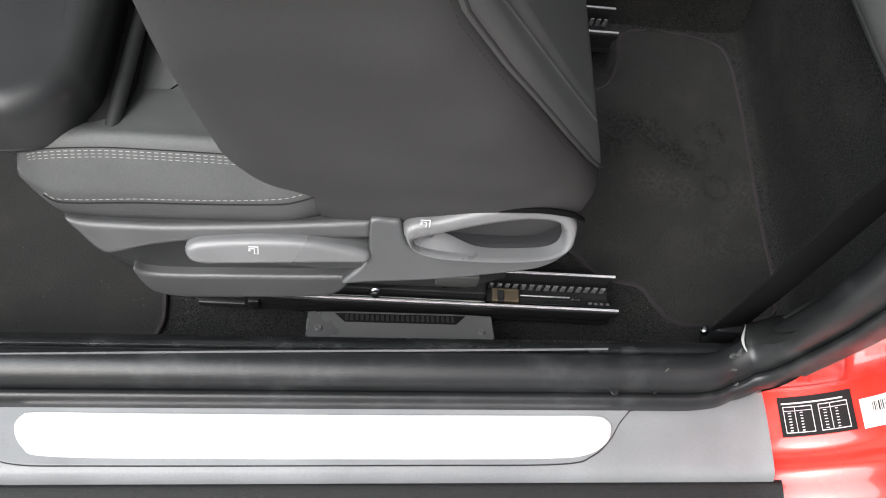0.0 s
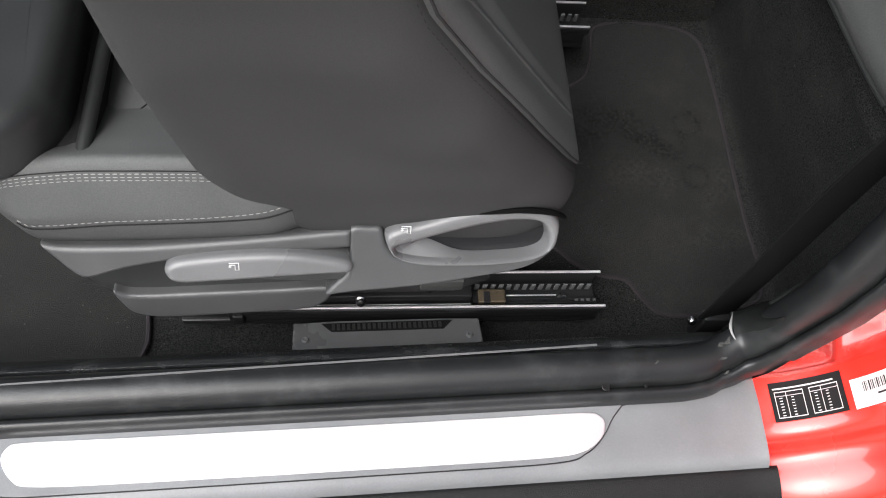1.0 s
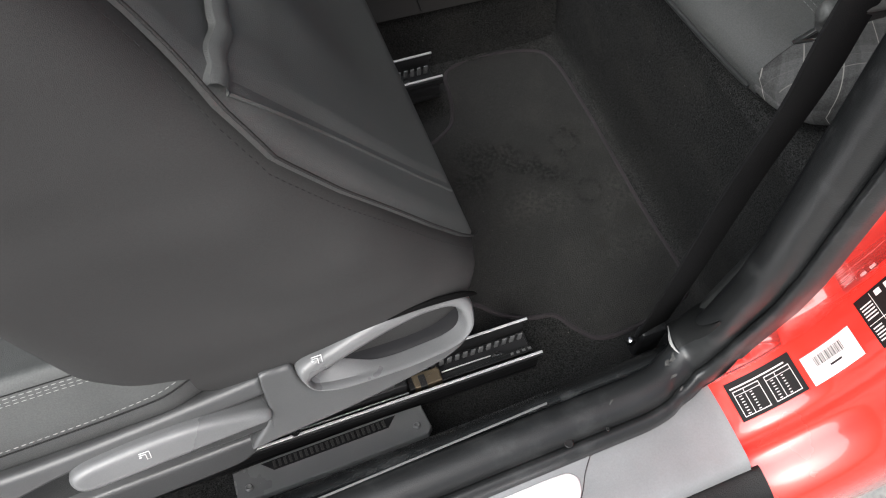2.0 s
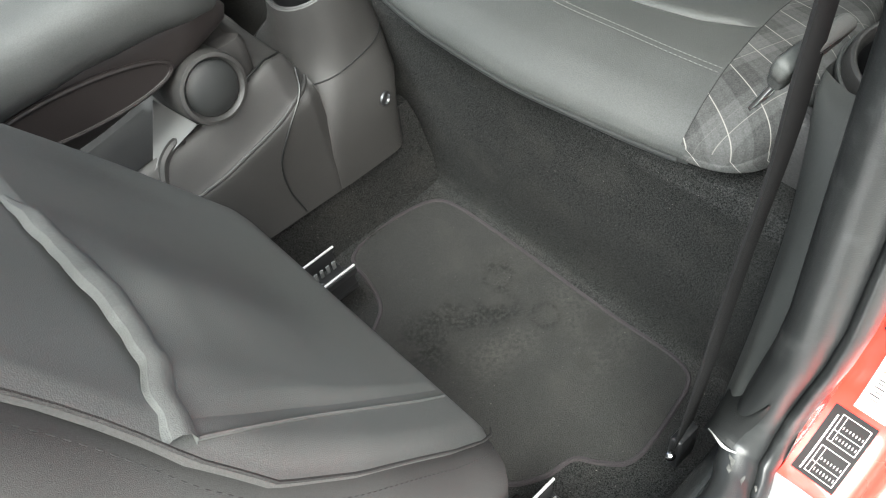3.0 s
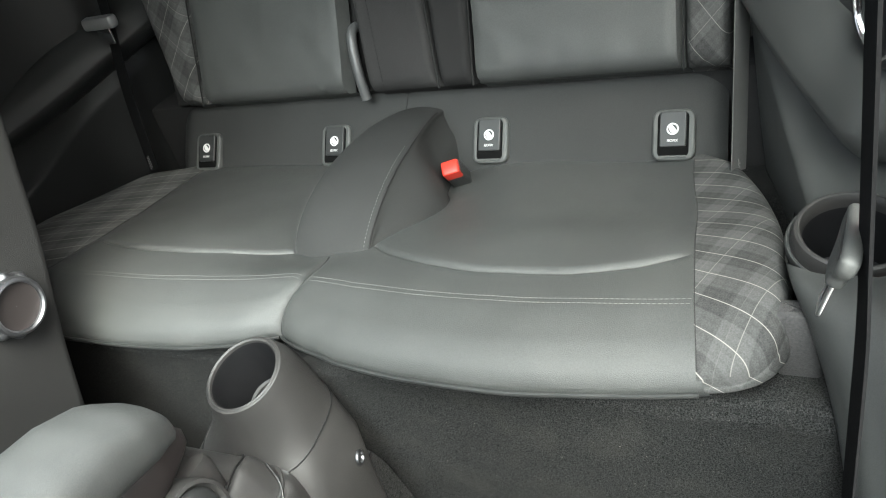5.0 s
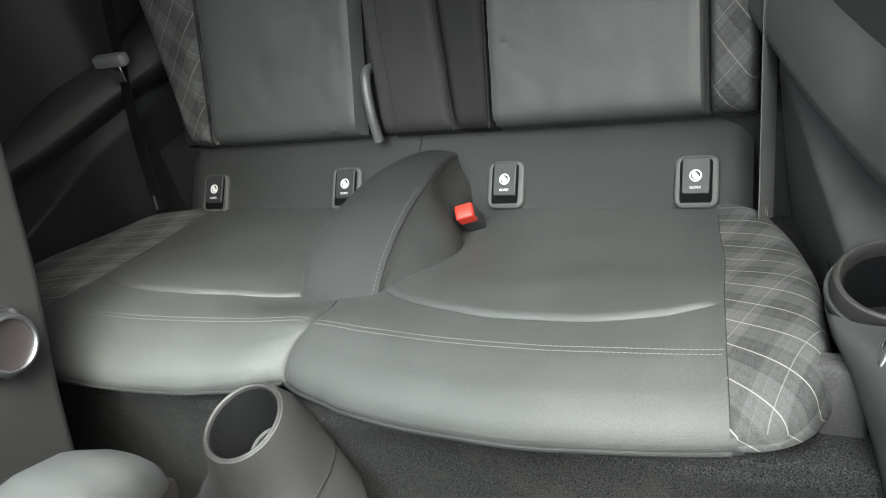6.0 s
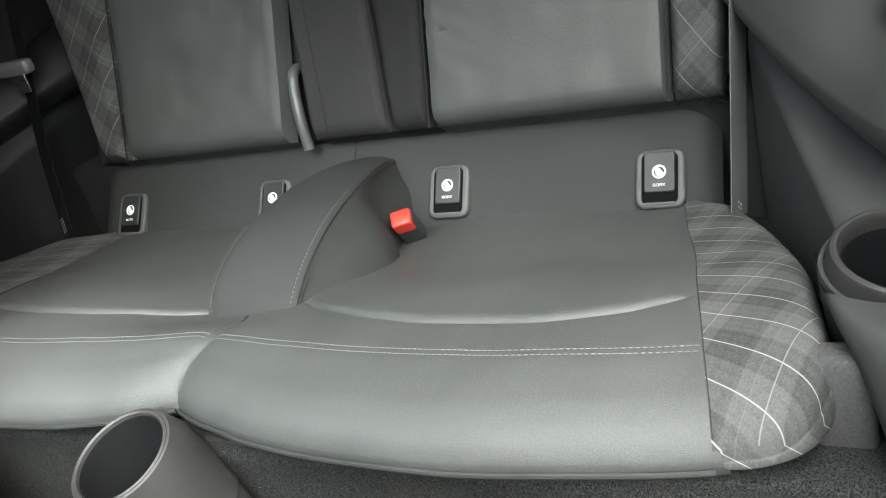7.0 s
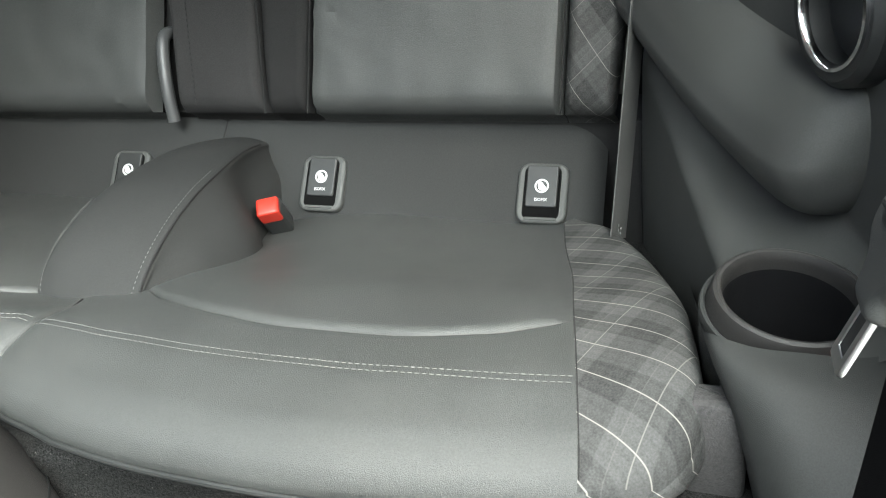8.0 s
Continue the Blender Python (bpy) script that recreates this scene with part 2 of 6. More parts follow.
footprints(MAT, ((1.062, -0.294, 0.020, "dust"), (1.052, -0.303, 0.024, "blot"), (1.036, -0.318, 0.021, "ring"), (1.006, -0.366, 0.026, "blot"), (0.978, -0.352, 0.026, "blot"), (0.950, -0.328, 0.032, "blot"),
                 (0.908, -0.308, 0.040, "blot"), (0.880, -0.345, 0.032, "blot"), (1.022, -0.342, 0.014, "blot"), (1.032, -0.409, 0.021, "ring"), (1.060, -0.449, 0.036, "dust"), (1.070, -0.503, 0.034, "dust"),
                 (1.068, -0.467, 0.020, "blot"), (0.980, -0.414, 0.034, "dust"), (1.013, -0.498, 0.028, "dust"), (1.010, -0.492, 0.014, "blot"), (0.935, -0.400, 0.040, "dust"), (1.078, -0.400, 0.026, "dust")))
BINDING = material("mat_binding", (0.038, 0.033, 0.036), 0.8, 0.3, grain=0.5, grain_size=1200)
PLASTIC = material("grey_plastic", (0.036, 0.0345, 0.0335), 0.45, 0.5, grain=0.25, grain_size=1800)
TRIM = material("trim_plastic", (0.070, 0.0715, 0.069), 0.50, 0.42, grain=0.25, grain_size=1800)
SKIRTING = material("seat_skirt_plastic", (0.072, 0.073, 0.074), 0.34, 0.6, grain=0.15, grain_size=1800)
LEVER = material("lever_plastic", (0.145, 0.146, 0.148), 0.30, 0.6, grain=0.12, grain_size=1800)
# Near-black, so the shade of wells and hollows is put into the colour.
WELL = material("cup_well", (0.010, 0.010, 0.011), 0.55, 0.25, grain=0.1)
PLASTIC_DARK = material("black_plastic", (0.028, 0.029, 0.029), 0.40, 0.5, grain=0.25, grain_size=1800)
PLASTIC_SILL = material("sill_plastic", (0.015, 0.0160, 0.0165), 0.24, 0.75, grain=0.3, grain_size=700, dirt=(0.16, 0.165, 0.165), dirt_amount=0.25)
RUBBER = material("rubber", (0.015, 0.0158, 0.0162), 0.34, 0.50, grain=0.15, dirt=(0.18, 0.185, 0.185), dirt_amount=0.18)
STEP = material("step_plastic", (0.20, 0.205, 0.21), 0.4, 0.5, grain=0.1, dirt=(0.22, 0.21, 0.2), dirt_amount=0.2)
ALU = material("brushed_aluminium", (0.91, 0.89, 0.90), 0.62, 0.5, metal=1.0, grain=0.05)
STEEL = material("bright_steel", (0.55, 0.55, 0.55), 0.28, 0.5, metal=1.0)
RAILPAINT = material("black_steel", (0.020, 0.020, 0.021), 0.35, 0.5, grain=0.05)
CHROME = material("chrome", (0.75, 0.75, 0.76), 0.12, 0.5, metal=1.0, mottle=0.03)
SHELL = material("brown_black_plastic", (0.024, 0.0200, 0.0195), 0.42, 0.45, grain=0.2, grain_size=1800)
SATIN = material("satin_chrome", (0.24, 0.24, 0.25), 0.38, 0.5, metal=1.0, mottle=0.05)
GUIDE = material("guide_plastic", (0.16, 0.16, 0.16), 0.4, 0.5, mottle=0.05)
RED = material("red_paint", (0.74, 0.032, 0.02), 0.25, 0.5, mottle=0.05, coat=0.8)
RED_BUCKLE = material("red_plastic", (0.46, 0.03, 0.018), 0.4, 0.5, mottle=0.05)
WEB_GREY = material("grey_webbing", (0.10, 0.10, 0.098), 0.7, 0.3, grain=0.3, grain_size=1500)
WEB = material("belt_webbing", (0.008, 0.008, 0.0085), 0.9, 0.12, grain=0.3, grain_size=1500)
THREAD = material("grey_thread", (0.155, 0.155, 0.152), 0.8, 0.2, mottle=0.1)
THREAD_PALE = material("pale_thread", (0.31, 0.31, 0.30), 0.8, 0.2, mottle=0.1)
THREAD_DARK = material("dark_thread", (0.02, 0.02, 0.02), 0.8, 0.2, mottle=0.1)
WHITE = material("white_print", (0.75, 0.75, 0.74), 0.5, 0.5, mottle=0.03)
FILM = material("sticker_film", (0.010, 0.010, 0.010), 0.6, 0.2, mottle=0.05)
# Near-black version of the trim plastic, with the far side's shade in the colour.
FAR = material("shaded_trim_plastic", (0.011, 0.0115, 0.0115), 0.45, 0.4, grain=0.2, grain_size=1800)
# Stands in for the shade inside holes and gaps.
HOLE_SHADE = material("hole_shade", (0.005, 0.005, 0.005), 0.9, 0.05, mottle=0.05)
BLACK = material("black_print", (0.012, 0.012, 0.012), 0.35, 0.5, mottle=0.05)
LINING = material("roof_lining", (0.40, 0.40, 0.39), 0.9, 0.2, grain=0.2)
GROUND = material("concrete", (0.30, 0.295, 0.285), 0.9, 0.3, grain=0.4, grain_size=200, mottle=0.2, mottle_size=3)
BRASS = material("greased_brass", (0.17, 0.135, 0.09), 0.45, 0.5, metal=0.6)


# mesh helpers
def part(name, bm, mat, parent=None, label="", sharp=38):
    me = bpy.data.meshes.new(name)
    bmesh.ops.recalc_face_normals(bm, faces=bm.faces)
    bm.to_mesh(me)
    bm.free()
    me.polygons.foreach_set("use_smooth", [True] * len(me.polygons))
    me.set_sharp_from_angle(angle=radians(sharp))
    me.materials.append(mat)
    ob = new(name, me)
    ob.parent = parent
    if label:
        ob["label"] = label
    return ob


def thing(name, label, category, group="", kind="", at=(0, 0, 0)):
    e = new(name)
    e.empty_display_size = 0.05
    return tagged(e, label, category, group, kind)


def spline(pts, n, closed=False):
    """n points along a Catmull-Rom curve through pts."""
    p = [Vector(q) for q in pts]
    k = len(p)
    out = []
    spans = k if closed else k - 1
    for i in range(n):
        s = i * spans / (n if closed else n - 1)
        j = min(int(s), spans - 1)
        t = s - j
        if closed:
            a, b, c, d = p[j - 1], p[j], p[(j + 1) % k], p[(j + 2) % k]
        else:
            b, c = p[j], p[j + 1]
            a = p[j - 1] if j > 0 else 2 * b - c
            d = p[j + 2] if j + 2 < k else 2 * c - b
        out.append(0.5 * ((2 * b) + (c - a) * t + (2 * a - 5 * b + 4 * c - d) * t * t + (3 * b - a - 3 * c + d) * t * t * t))
    return out


def interp(x, table):
    xs, ys = zip(*table)
    return float(np.interp(x, xs, ys))


def curve(x, table):
    """A smooth line through a table of (x, y) pairs."""
    n = len(table)
    if x <= table[0][0]:
        return table[0][1]
    if x >= table[-1][0]:
        return table[-1][1]
    k = next(i for i in range(n - 1) if x <= table[i + 1][0])

    def slope(i):
        if i == 0 or i == n - 1:
            j = min(i, n - 2)
            return (table[j + 1][1] - table[j][1]) / (table[j + 1][0] - table[j][0])
        a = (table[i][1] - table[i - 1][1]) / (table[i][0] - table[i - 1][0])
        c = (table[i + 1][1] - table[i][1]) / (table[i + 1][0] - table[i][0])
        return 0.0 if a * c <= 0 else 2 * a * c / (a + c)

    (x0, y0), (x1, y1) = table[k], table[k + 1]
    h = x1 - x0
    t = (x - x0) / h
    return y0 * (1 + 2 * t) * (1 - t) ** 2 + slope(k) * h * t * (1 - t) ** 2 + y1 * t * t * (3 - 2 * t) + slope(k + 1) * h * t * t * (t - 1)


def smooth(a, b, x):
    t = min(1.0, max(0.0, (x - a) / (b - a)))
    return t * t * (3 - 2 * t)


def grid(rows, wrap_u=False, wrap_v=False, bm=None):
    """Quads over a table of points; wrap joins the last row (u) or column (v) to the first."""
    bm = bm or bmesh.new()
    vs = [[bm.verts.new(p) for p in r] for r in rows]
    nu, nv = len(vs), len(vs[0])
    for i in range(nu if wrap_u else nu - 1):
        for j in range(nv if wrap_v else nv - 1):
            a, b, c, d = vs[i][j], vs[(i + 1) % nu][j], vs[(i + 1) % nu][(j + 1) % nv], vs[i][(j + 1) % nv]
            if len({a, b, c, d}) == 4:
                bm.faces.new((a, b, c, d))
    return bm


def cap(bm, loop):
    try:
        bm.faces.new(loop)
    except ValueError:
        pass


def tube(path, radius, seg=8, bm=None, flat=1.0, ends=True):
    """A round (or flattened) bar along a path."""
    bm = bm or bmesh.new()
    p = [Vector(q) for q in path]
    rows = []
    side = None
    for i, c in enumerate(p):
        d = (p[min(i + 1, len(p) - 1)] - p[max(i - 1, 0)]).normalized()
        if side is None:
            side = d.cross(Vector((0, 0, 1)))
            if side.length < 0.1:
                side = d.cross(Vector((0, 1, 0)))
        side = (side - d * side.dot(d)).normalized()
        up = side.cross(d)
        r = radius[i] if isinstance(radius, (list, tuple)) else radius
        rows.append([bm.verts.new(c + side * (r * math.cos(2 * math.pi * k / seg)) + up * (r * flat * math.sin(2 * math.pi * k / seg))) for k in range(seg)])
    for a, b in zip(rows, rows[1:]):
        for k in range(seg):
            bm.faces.new((a[k], a[(k + 1) % seg], b[(k + 1) % seg], b[k]))
    if ends:
        bm.faces.new(rows[0][::-1])
        bm.faces.new(rows[-1])
    return bm


def lathe(profile, m=None, seg=40, bm=None, closed=True):
    """A turned shape from (radius, height) pairs, about z, moved by m."""
    bm = bm or bmesh.new()
    m = m or Matrix()
    rows = [[bm.verts.new(m @ Vector((r * math.cos(2 * math.pi * k / seg), r * math.sin(2 * math.pi * k / seg), h))) for k in range(seg)] for r, h in profile]
    for a, b in zip(rows, rows[1:]):
        for k in range(seg):
            bm.faces.new((a[k], a[(k + 1) % seg], b[(k + 1) % seg], b[k]))
    if closed and profile[0][0] > 0:
        bm.faces.new(rows[0][::-1])
    if closed and profile[-1][0] > 0:
        bm.faces.new(rows[-1])
    bmesh.ops.remove_doubles(bm, verts=bm.verts, dist=1e-6)
    return bm


def slab(outline, m, lo, hi, bevel=0.0, seg=2, bm=None):
    """A plate: the outline (x, y) from height lo to hi with rounded rims, moved by m."""
    bm = bm or bmesh.new()
    o = [Vector((a, b)) for a, b in outline]
    area = sum(o[i].x * o[(i + 1) % len(o)].y - o[(i + 1) % len(o)].x * o[i].y for i in range(len(o)))
    if area < 0:
        o.reverse()
    c = sum(o, Vector((0, 0))) / len(o)

    def inset(d):
        out = []
        for i, q in enumerate(o):
            e1, e2 = (q - o[i - 1]), (o[(i + 1) % len(o)] - q)
            n1, n2 = Vector((-e1.y, e1.x)).normalized(), Vector((-e2.y, e2.x)).normalized()
            n = n1 + n2
            n = n / max(0.3, n.length_squared) * 2 if n.length > 1e-6 else n1
            out.append(q + n * d)
        return out

    rings = []
    if bevel > 0:
        for k in range(seg + 1):
            a = math.pi / 2 * k / seg
            rings.append((bevel * (1 - math.sin(a)), lo + bevel * (1 - math.cos(a))))
        for k in range(seg + 1):
            a = math.pi / 2 * k / seg
            rings.append((bevel * (1 - math.cos(a)), hi - bevel * (1 - math.sin(a))))
        rings = [(bevel * 1.12, lo)] + rings + [(bevel * 1.12, hi)]
    else:
        rings = [(0, lo), (0, hi)]
    rows = [[bm.verts.new(m @ Vector((q.x, q.y, h))) for q in inset(d)] for d, h in rings]
    n = len(o)
    for a, b in zip(rows, rows[1:]):
        for k in range(n):
            bm.faces.new((a[k], a[(k + 1) % n], b[(k + 1) % n], b[k]))
    bm.faces.new(rows[0][::-1])
    bm.faces.new(rows[-1])
    return bm


def rounded(w, h, r, n=5):
    """A rectangle w by h about the origin, with round corners."""
    out = []
    for cx, cy, a0 in ((w / 2 - r, h / 2 - r, 0), (-w / 2 + r, h / 2 - r, 90), (-w / 2 + r, -h / 2 + r, 180), (w / 2 - r, -h / 2 + r, 270)):
        for k in range(n + 1):
            a = radians(a0 + 90 * k / n)
            out.append((cx + r * math.cos(a), cy + r * math.sin(a)))
    return out


def box(lo, hi, bevel=0.004, bm=None):
    bm = bm or bmesh.new()
    w, d = hi[0] - lo[0], hi[1] - lo[1]
    b = min(bevel, w / 2.1, d / 2.1, (hi[2] - lo[2]) / 2.1)
    return slab(rounded(w, d, max(b, 1e-4), 3), Matrix.Translation(((lo[0] + hi[0]) / 2, (lo[1] + hi[1]) / 2, 0)), lo[2], hi[2], b, 2, bm)


def axes(origin, x, y):
    """A matrix with the given origin, x axis and (nearly) y axis."""
    x = Vector(x).normalized()
    z = x.cross(Vector(y)).normalized()
    y = z.cross(x)
    m = Matrix((x, y, z)).transposed().to_4x4()
    m.translation = origin
    return m


def stitches(path, length=0.004, gap=0.003, width=0.0009, bm=None):
    """Short thread dashes along a path of points."""
    bm = bm or bmesh.new()
    p = [Vector(q) for q in path]
    run, at = 0.0, 0.0
    for a, b in zip(p, p[1:]):
        seg = (b - a).length
        d = (b - a).normalized()
        while at < run + seg:
            s = a + d * (at - run)
            tube([s, s + d * length * 0.5, s + d * length], [width * 0.6, width, width * 0.6], 5, bm)
            at += length + gap
        run += seg
    return bm


# ---- the car's shell ----
ground = tagged(part("ground", grid([[(x, y, -0.30) for y in np.linspace(-40, 40, 9)] for x in np.linspace(-40, 40, 9)]), GROUND),
                "pale grey concrete ground under the parked car", "ground", kind="structure")


def tunnel_height(y, x):
    near = 1 - smooth(0.098, 0.130, abs(y))
    edge = smooth(0.665, 0.70, abs(y)) * (1 - smooth(0.93, 1.0, x)) * 0.055
    return 0.165 * near + edge - 0.004


FLOOR_PATH = [(-0.7, 0), (-0.4, 0), (0.0, 0), (0.3, 0), (0.5, 0), (0.7, 0), (0.9, 0), (1.0, 0), (1.072, 0), (1.097, 0.006), (1.106, 0.03), (1.103, 0.08),
              (1.092, 0.15), (1.084, 0.22), (1.074, 0.30), (1.07, 0.34), (1.10, 0.355), (1.3, 0.32), (1.6, 0.28)]
rows = []
for p in spline([(a, 0, b) for a, b in FLOOR_PATH], 150):
    row = []
    for y in np.linspace(-0.715, 0.715, 144):
        a, b = p.z - 0.004, tunnel_height(y, p.x)
        h = max(a, b) + max(0.0, 0.03 - abs(a - b)) ** 2 / 0.12 + 0.0025 * noise.noise((p.x * 9, y * 9, p.z * 9))
        row.append((p.x, y, h))
    rows.append(row)
floor = tagged(part("floor", grid(rows), CARPET), "charcoal speckled carpet over footwell, tunnel and seat riser", "carpet", kind="structure")


CORNER, BEND = 0.935, 0.125


def opening():
    """The door opening's lower line in x and z with its inward normal: along the sill, round the corner and up the pillar."""
    out = [(x, 0.0, 0.0, 1.0) for x in np.linspace(-0.6, CORNER, 40)]
    for k in range(1, 25):
        a = radians(80 * k / 24)
        out.append((CORNER + BEND * math.sin(a), BEND * (1 - math.cos(a)), -math.sin(a), math.cos(a)))
    x, z, nx, nz = out[-1]
    for k in range(1, 16):
        d = 0.06 * k
        out.append((x + nz * d, z - nx * d, nx, nz))
    return out


SEAL_PATH = spline([(-0.6, 0, 0), (-0.2, 0, 0), (0.2, 0, 0), (0.5, 0, 0), (0.7, 0, 0), (0.82, 0, 0), (0.88, 0, 0), (0.925, 0, 0.003), (0.955, 0, 0.014), (0.972, 0, 0.032), (0.981, 0, 0.06), (0.983, 0, 0.09), (0.980, 0, 0.14), (0.973, 0, 0.20), (0.966, 0, 0.26), (0.955, 0, 0.40), (0.94, 0, 0.60)], 120)
SEAL_SHIFT = [(0.0, 0.0), (0.003, 0.010), (0.014, 0.019), (0.05, 0.020), (0.09, 0.018), (0.13, 0.0135), (0.20, 0.0045), (0.26, 0.0), (0.6, 0.0)]


def seal_strip(section, start=-1.0, drift=0.03, smoothness=18, shift=1.0, stop=9.0):
    """Sweeps a section of (y, n) points along the seal, which turns up the pillar more sharply than the painted jamb."""
    sec = spline([(a, b, 0) for a, b in section], smoothness)
    rows = []
    for k, p in enumerate(SEAL_PATH):
        if (p.x < start and p.z < 0.02) or p.z > stop:
            continue
        d = (SEAL_PATH[min(k + 1, 119)] - SEAL_PATH[max(k - 1, 0)]).normalized()
        rows.append([(p.x - d.z * (q.y - 0.17), q.x + drift * (min(p.x, 0.95) - 0.8) + shift * interp(p.z, SEAL_SHIFT), p.z + 0.17 + d.x * (q.y - 0.17)) for q in sec])
    return grid(rows)


def sill_strip(section, start=-1.0, end=9.0, drift=0.03, smoothness=18):
    """Sweeps a section of (y, n) points along the opening."""
    sec = spline([(a, b, 0) for a, b in section], smoothness)
    rows = []
    for x, z, nx, nz in opening():
        if x < start or x > end:
            continue
        rows.append([(x + nx * (p.y - 0.17) , p.x + drift * (min(x, 0.95) - 0.8), z + 0.17 + nz * (p.y - 0.17)) for p in sec])
    return grid(rows)


sill = thing("sill", "black plastic door sill with scuffed rubber seal", "door sill", kind="structure")
part("inner_trim", sill_strip([(-0.690, 0.030), (-0.700, 0.10), (-0.710, 0.165), (-0.722, 0.188), (-0.730, 0.1935), (-0.733, 0.190)], -1, 0.985), PLASTIC_SILL, sill)
part("seal", seal_strip([(-0.732, 0.182), (-0.737, 0.199), (-0.750, 0.205), (-0.764, 0.201), (-0.772, 0.190), (-0.774, 0.180)]), RUBBER, sill, "black rubber door seal")
part("seal_lip", seal_strip([(-0.772, 0.176), (-0.774, 0.186), (-0.780, 0.190), (-0.786, 0.184), (-0.788, 0.172)]), RUBBER, sill)
part("step", sill_strip([(-0.758, 0.164), (-0.772, 0.166), (-0.786, 0.168), (-0.80, 0.1685), (-0.83, 0.167), (-0.848, 0.164), (-0.855, 0.156), (-0.858, 0.148)], -1, 0.968), STEP, sill, "grey plastic sill step")
part("outer_sill", sill_strip([(-0.855, 0.150), (-0.862, 0.153), (-0.885, 0.142), (-0.91, 0.10), (-0.92, 0.02), (-0.92, -0.20)], -1, 0.975), PILLAR, sill)

bm = seal_strip([(-0.750, 0.178), (-0.7485, 0.190), (-0.742, 0.2005), (-0.732, 0.2050), (-0.720, 0.2050), (-0.706, 0.196), (-0.695, 0.17), (-0.688, 0.10), (-0.686, 0.03)], 0.950, shift=0.0, smoothness=30, stop=0.13)
rim = [v.co.copy() for v in list(bm.verts)[2:20]]
for v in bm.verts:
    v.co.y += (-0.742 - v.co.y) * smooth(0.21, 0.31, v.co.z)
part("corner_trim", bm, PILLAR, sill, "black moulded pillar trim")
part("worn_edge", tube([p + Vector((-0.0005 + 0.003 * math.sin(k * 0.45), 0, 0.0006)) for k, p in enumerate(rim)], [0.0011 + 0.0005 * math.sin(k * 0.7) for k in range(len(rim))], 6, flat=0.6), PALE, sill, "pale worn trim edge")
for x in (0.796, 0.838):
    part("drain_hole", lathe([(0.0046 if x < 0.8 else 0.002, 0.0), (0.004 if x < 0.8 else 0.0015, 0.0006), (0.0, 0.0004)], Matrix.Translation((x, -0.7735, 0.1915)), 14), BLACK, sill)

# Pale tube that paints the edge highlight along the inner trim.
part("ridge_highlight", tube([(x, -0.734 + 0.0555 * (x - 0.746), 0.2000 + 0.004 * smooth(0.75, 0.35, x)) for x in np.linspace(0.10, 0.79, 40)], 0.0012, 6), LEVER, sill, "pale line for the highlight on the trim ridge")
random.seed(4)
for x, y, z, r in ((0.920, -0.7359, 0.2070, 0.0036), (0.9275, -0.7325, 0.2090, 0.0042), (0.922, -0.7480, 0.2035, 0.0038), (0.910, -0.7460, 0.2045, 0.0026), (0.849, -0.7530, 0.2042, 0.0022), (0.9268, -0.7619, 0.1925, 0.0028)):
    blot = [(r * (0.5 + random.random()) * math.cos(a) * 1.5, r * (0.5 + random.random()) * math.sin(a) * 0.6) for a in np.linspace(0, 2 * math.pi, 11, endpoint=False)]
    part("scuff_mark", slab(blot, Matrix.Translation((x, y, z)) @ pose(0, 0, 0, 0, 0, 35), 0.0, 0.0009), SCUFF, sill, "pale scraped patch")
body = thing("body_side", "glossy red painted body side behind the door", "car body", kind="structure")
part("jamb", sill_strip([(-0.766, 0.164), (-0.785, 0.165), (-0.80, 0.165), (-0.822, 0.163), (-0.832, 0.156), (-0.838, 0.140), (-0.848, 0.132), (-0.875, 0.128), (-0.90, 0.11), (-0.91, 0.06), (-0.91, -0.05)], 0.955, 9, smoothness=40), RED, body)
rows = []
for x, z, nx, nz in opening():
    if x > 0.955 and z < 0.58:
        q = min(SEAL_PATH[80:], key=lambda p: abs(p.z - max(z, 0.014)))
        a, c = Vector((q.x - 0.004, -0.780 + interp(q.z, SEAL_SHIFT), q.z + 0.166)), Vector((x - nx * 0.006, -0.7665 + 0.03 * 0.15, z + 0.17 - nz * 0.006))
        rows.append([a.lerp(c, f) + Vector((0, -0.004 * math.sin(math.pi * f), 0)) for f in np.linspace(0, 1, 8)])
part("jamb_return", grid(rows), RED, body)


def on_jamb(s, y, up=0.0):
    """A place on the jamb s metres along the opening from x = 0.955."""
    path = [q for q in opening() if q[0] >= 0.90]
    run = 0.0
    for (x0, z0, a0, b0), (x1, z1, a1, b1) in zip(path, path[1:]):
        d = math.hypot(x1 - x0, z1 - z0)
        if run + d >= s + 0.055:
            f = (s + 0.055 - run) / d
            x, z, nx, nz = x0 + f * (x1 - x0), z0 + f * (z1 - z0), a0 + f * (a1 - a0), b0 + f * (b1 - b0)
            n = -0.0045 + up - 0.12 * max(0.0, -0.815 - y)
            return Vector((x + nx * n, y + 0.03 * (min(x, 0.95) - 0.8), z + 0.17 + nz * n))
        run += d
    return Vector((x1, y, z1))


def decal(s0, s1, y0, y1, up, bm=None):
    s0, s1 = [s * 0.84 - 0.008 if s < 0.079 else (s - 0.017 if s < 0.1495 else s) for s in (s0, s1)]
    n = max(2, int((s1 - s0) / 0.006))
    return grid([[on_jamb(s0 + (s1 - s0) * i / n, y0 + (y1 - y0) * j / 2, up) for j in range(3)] for i in range(n + 1)], bm=bm)


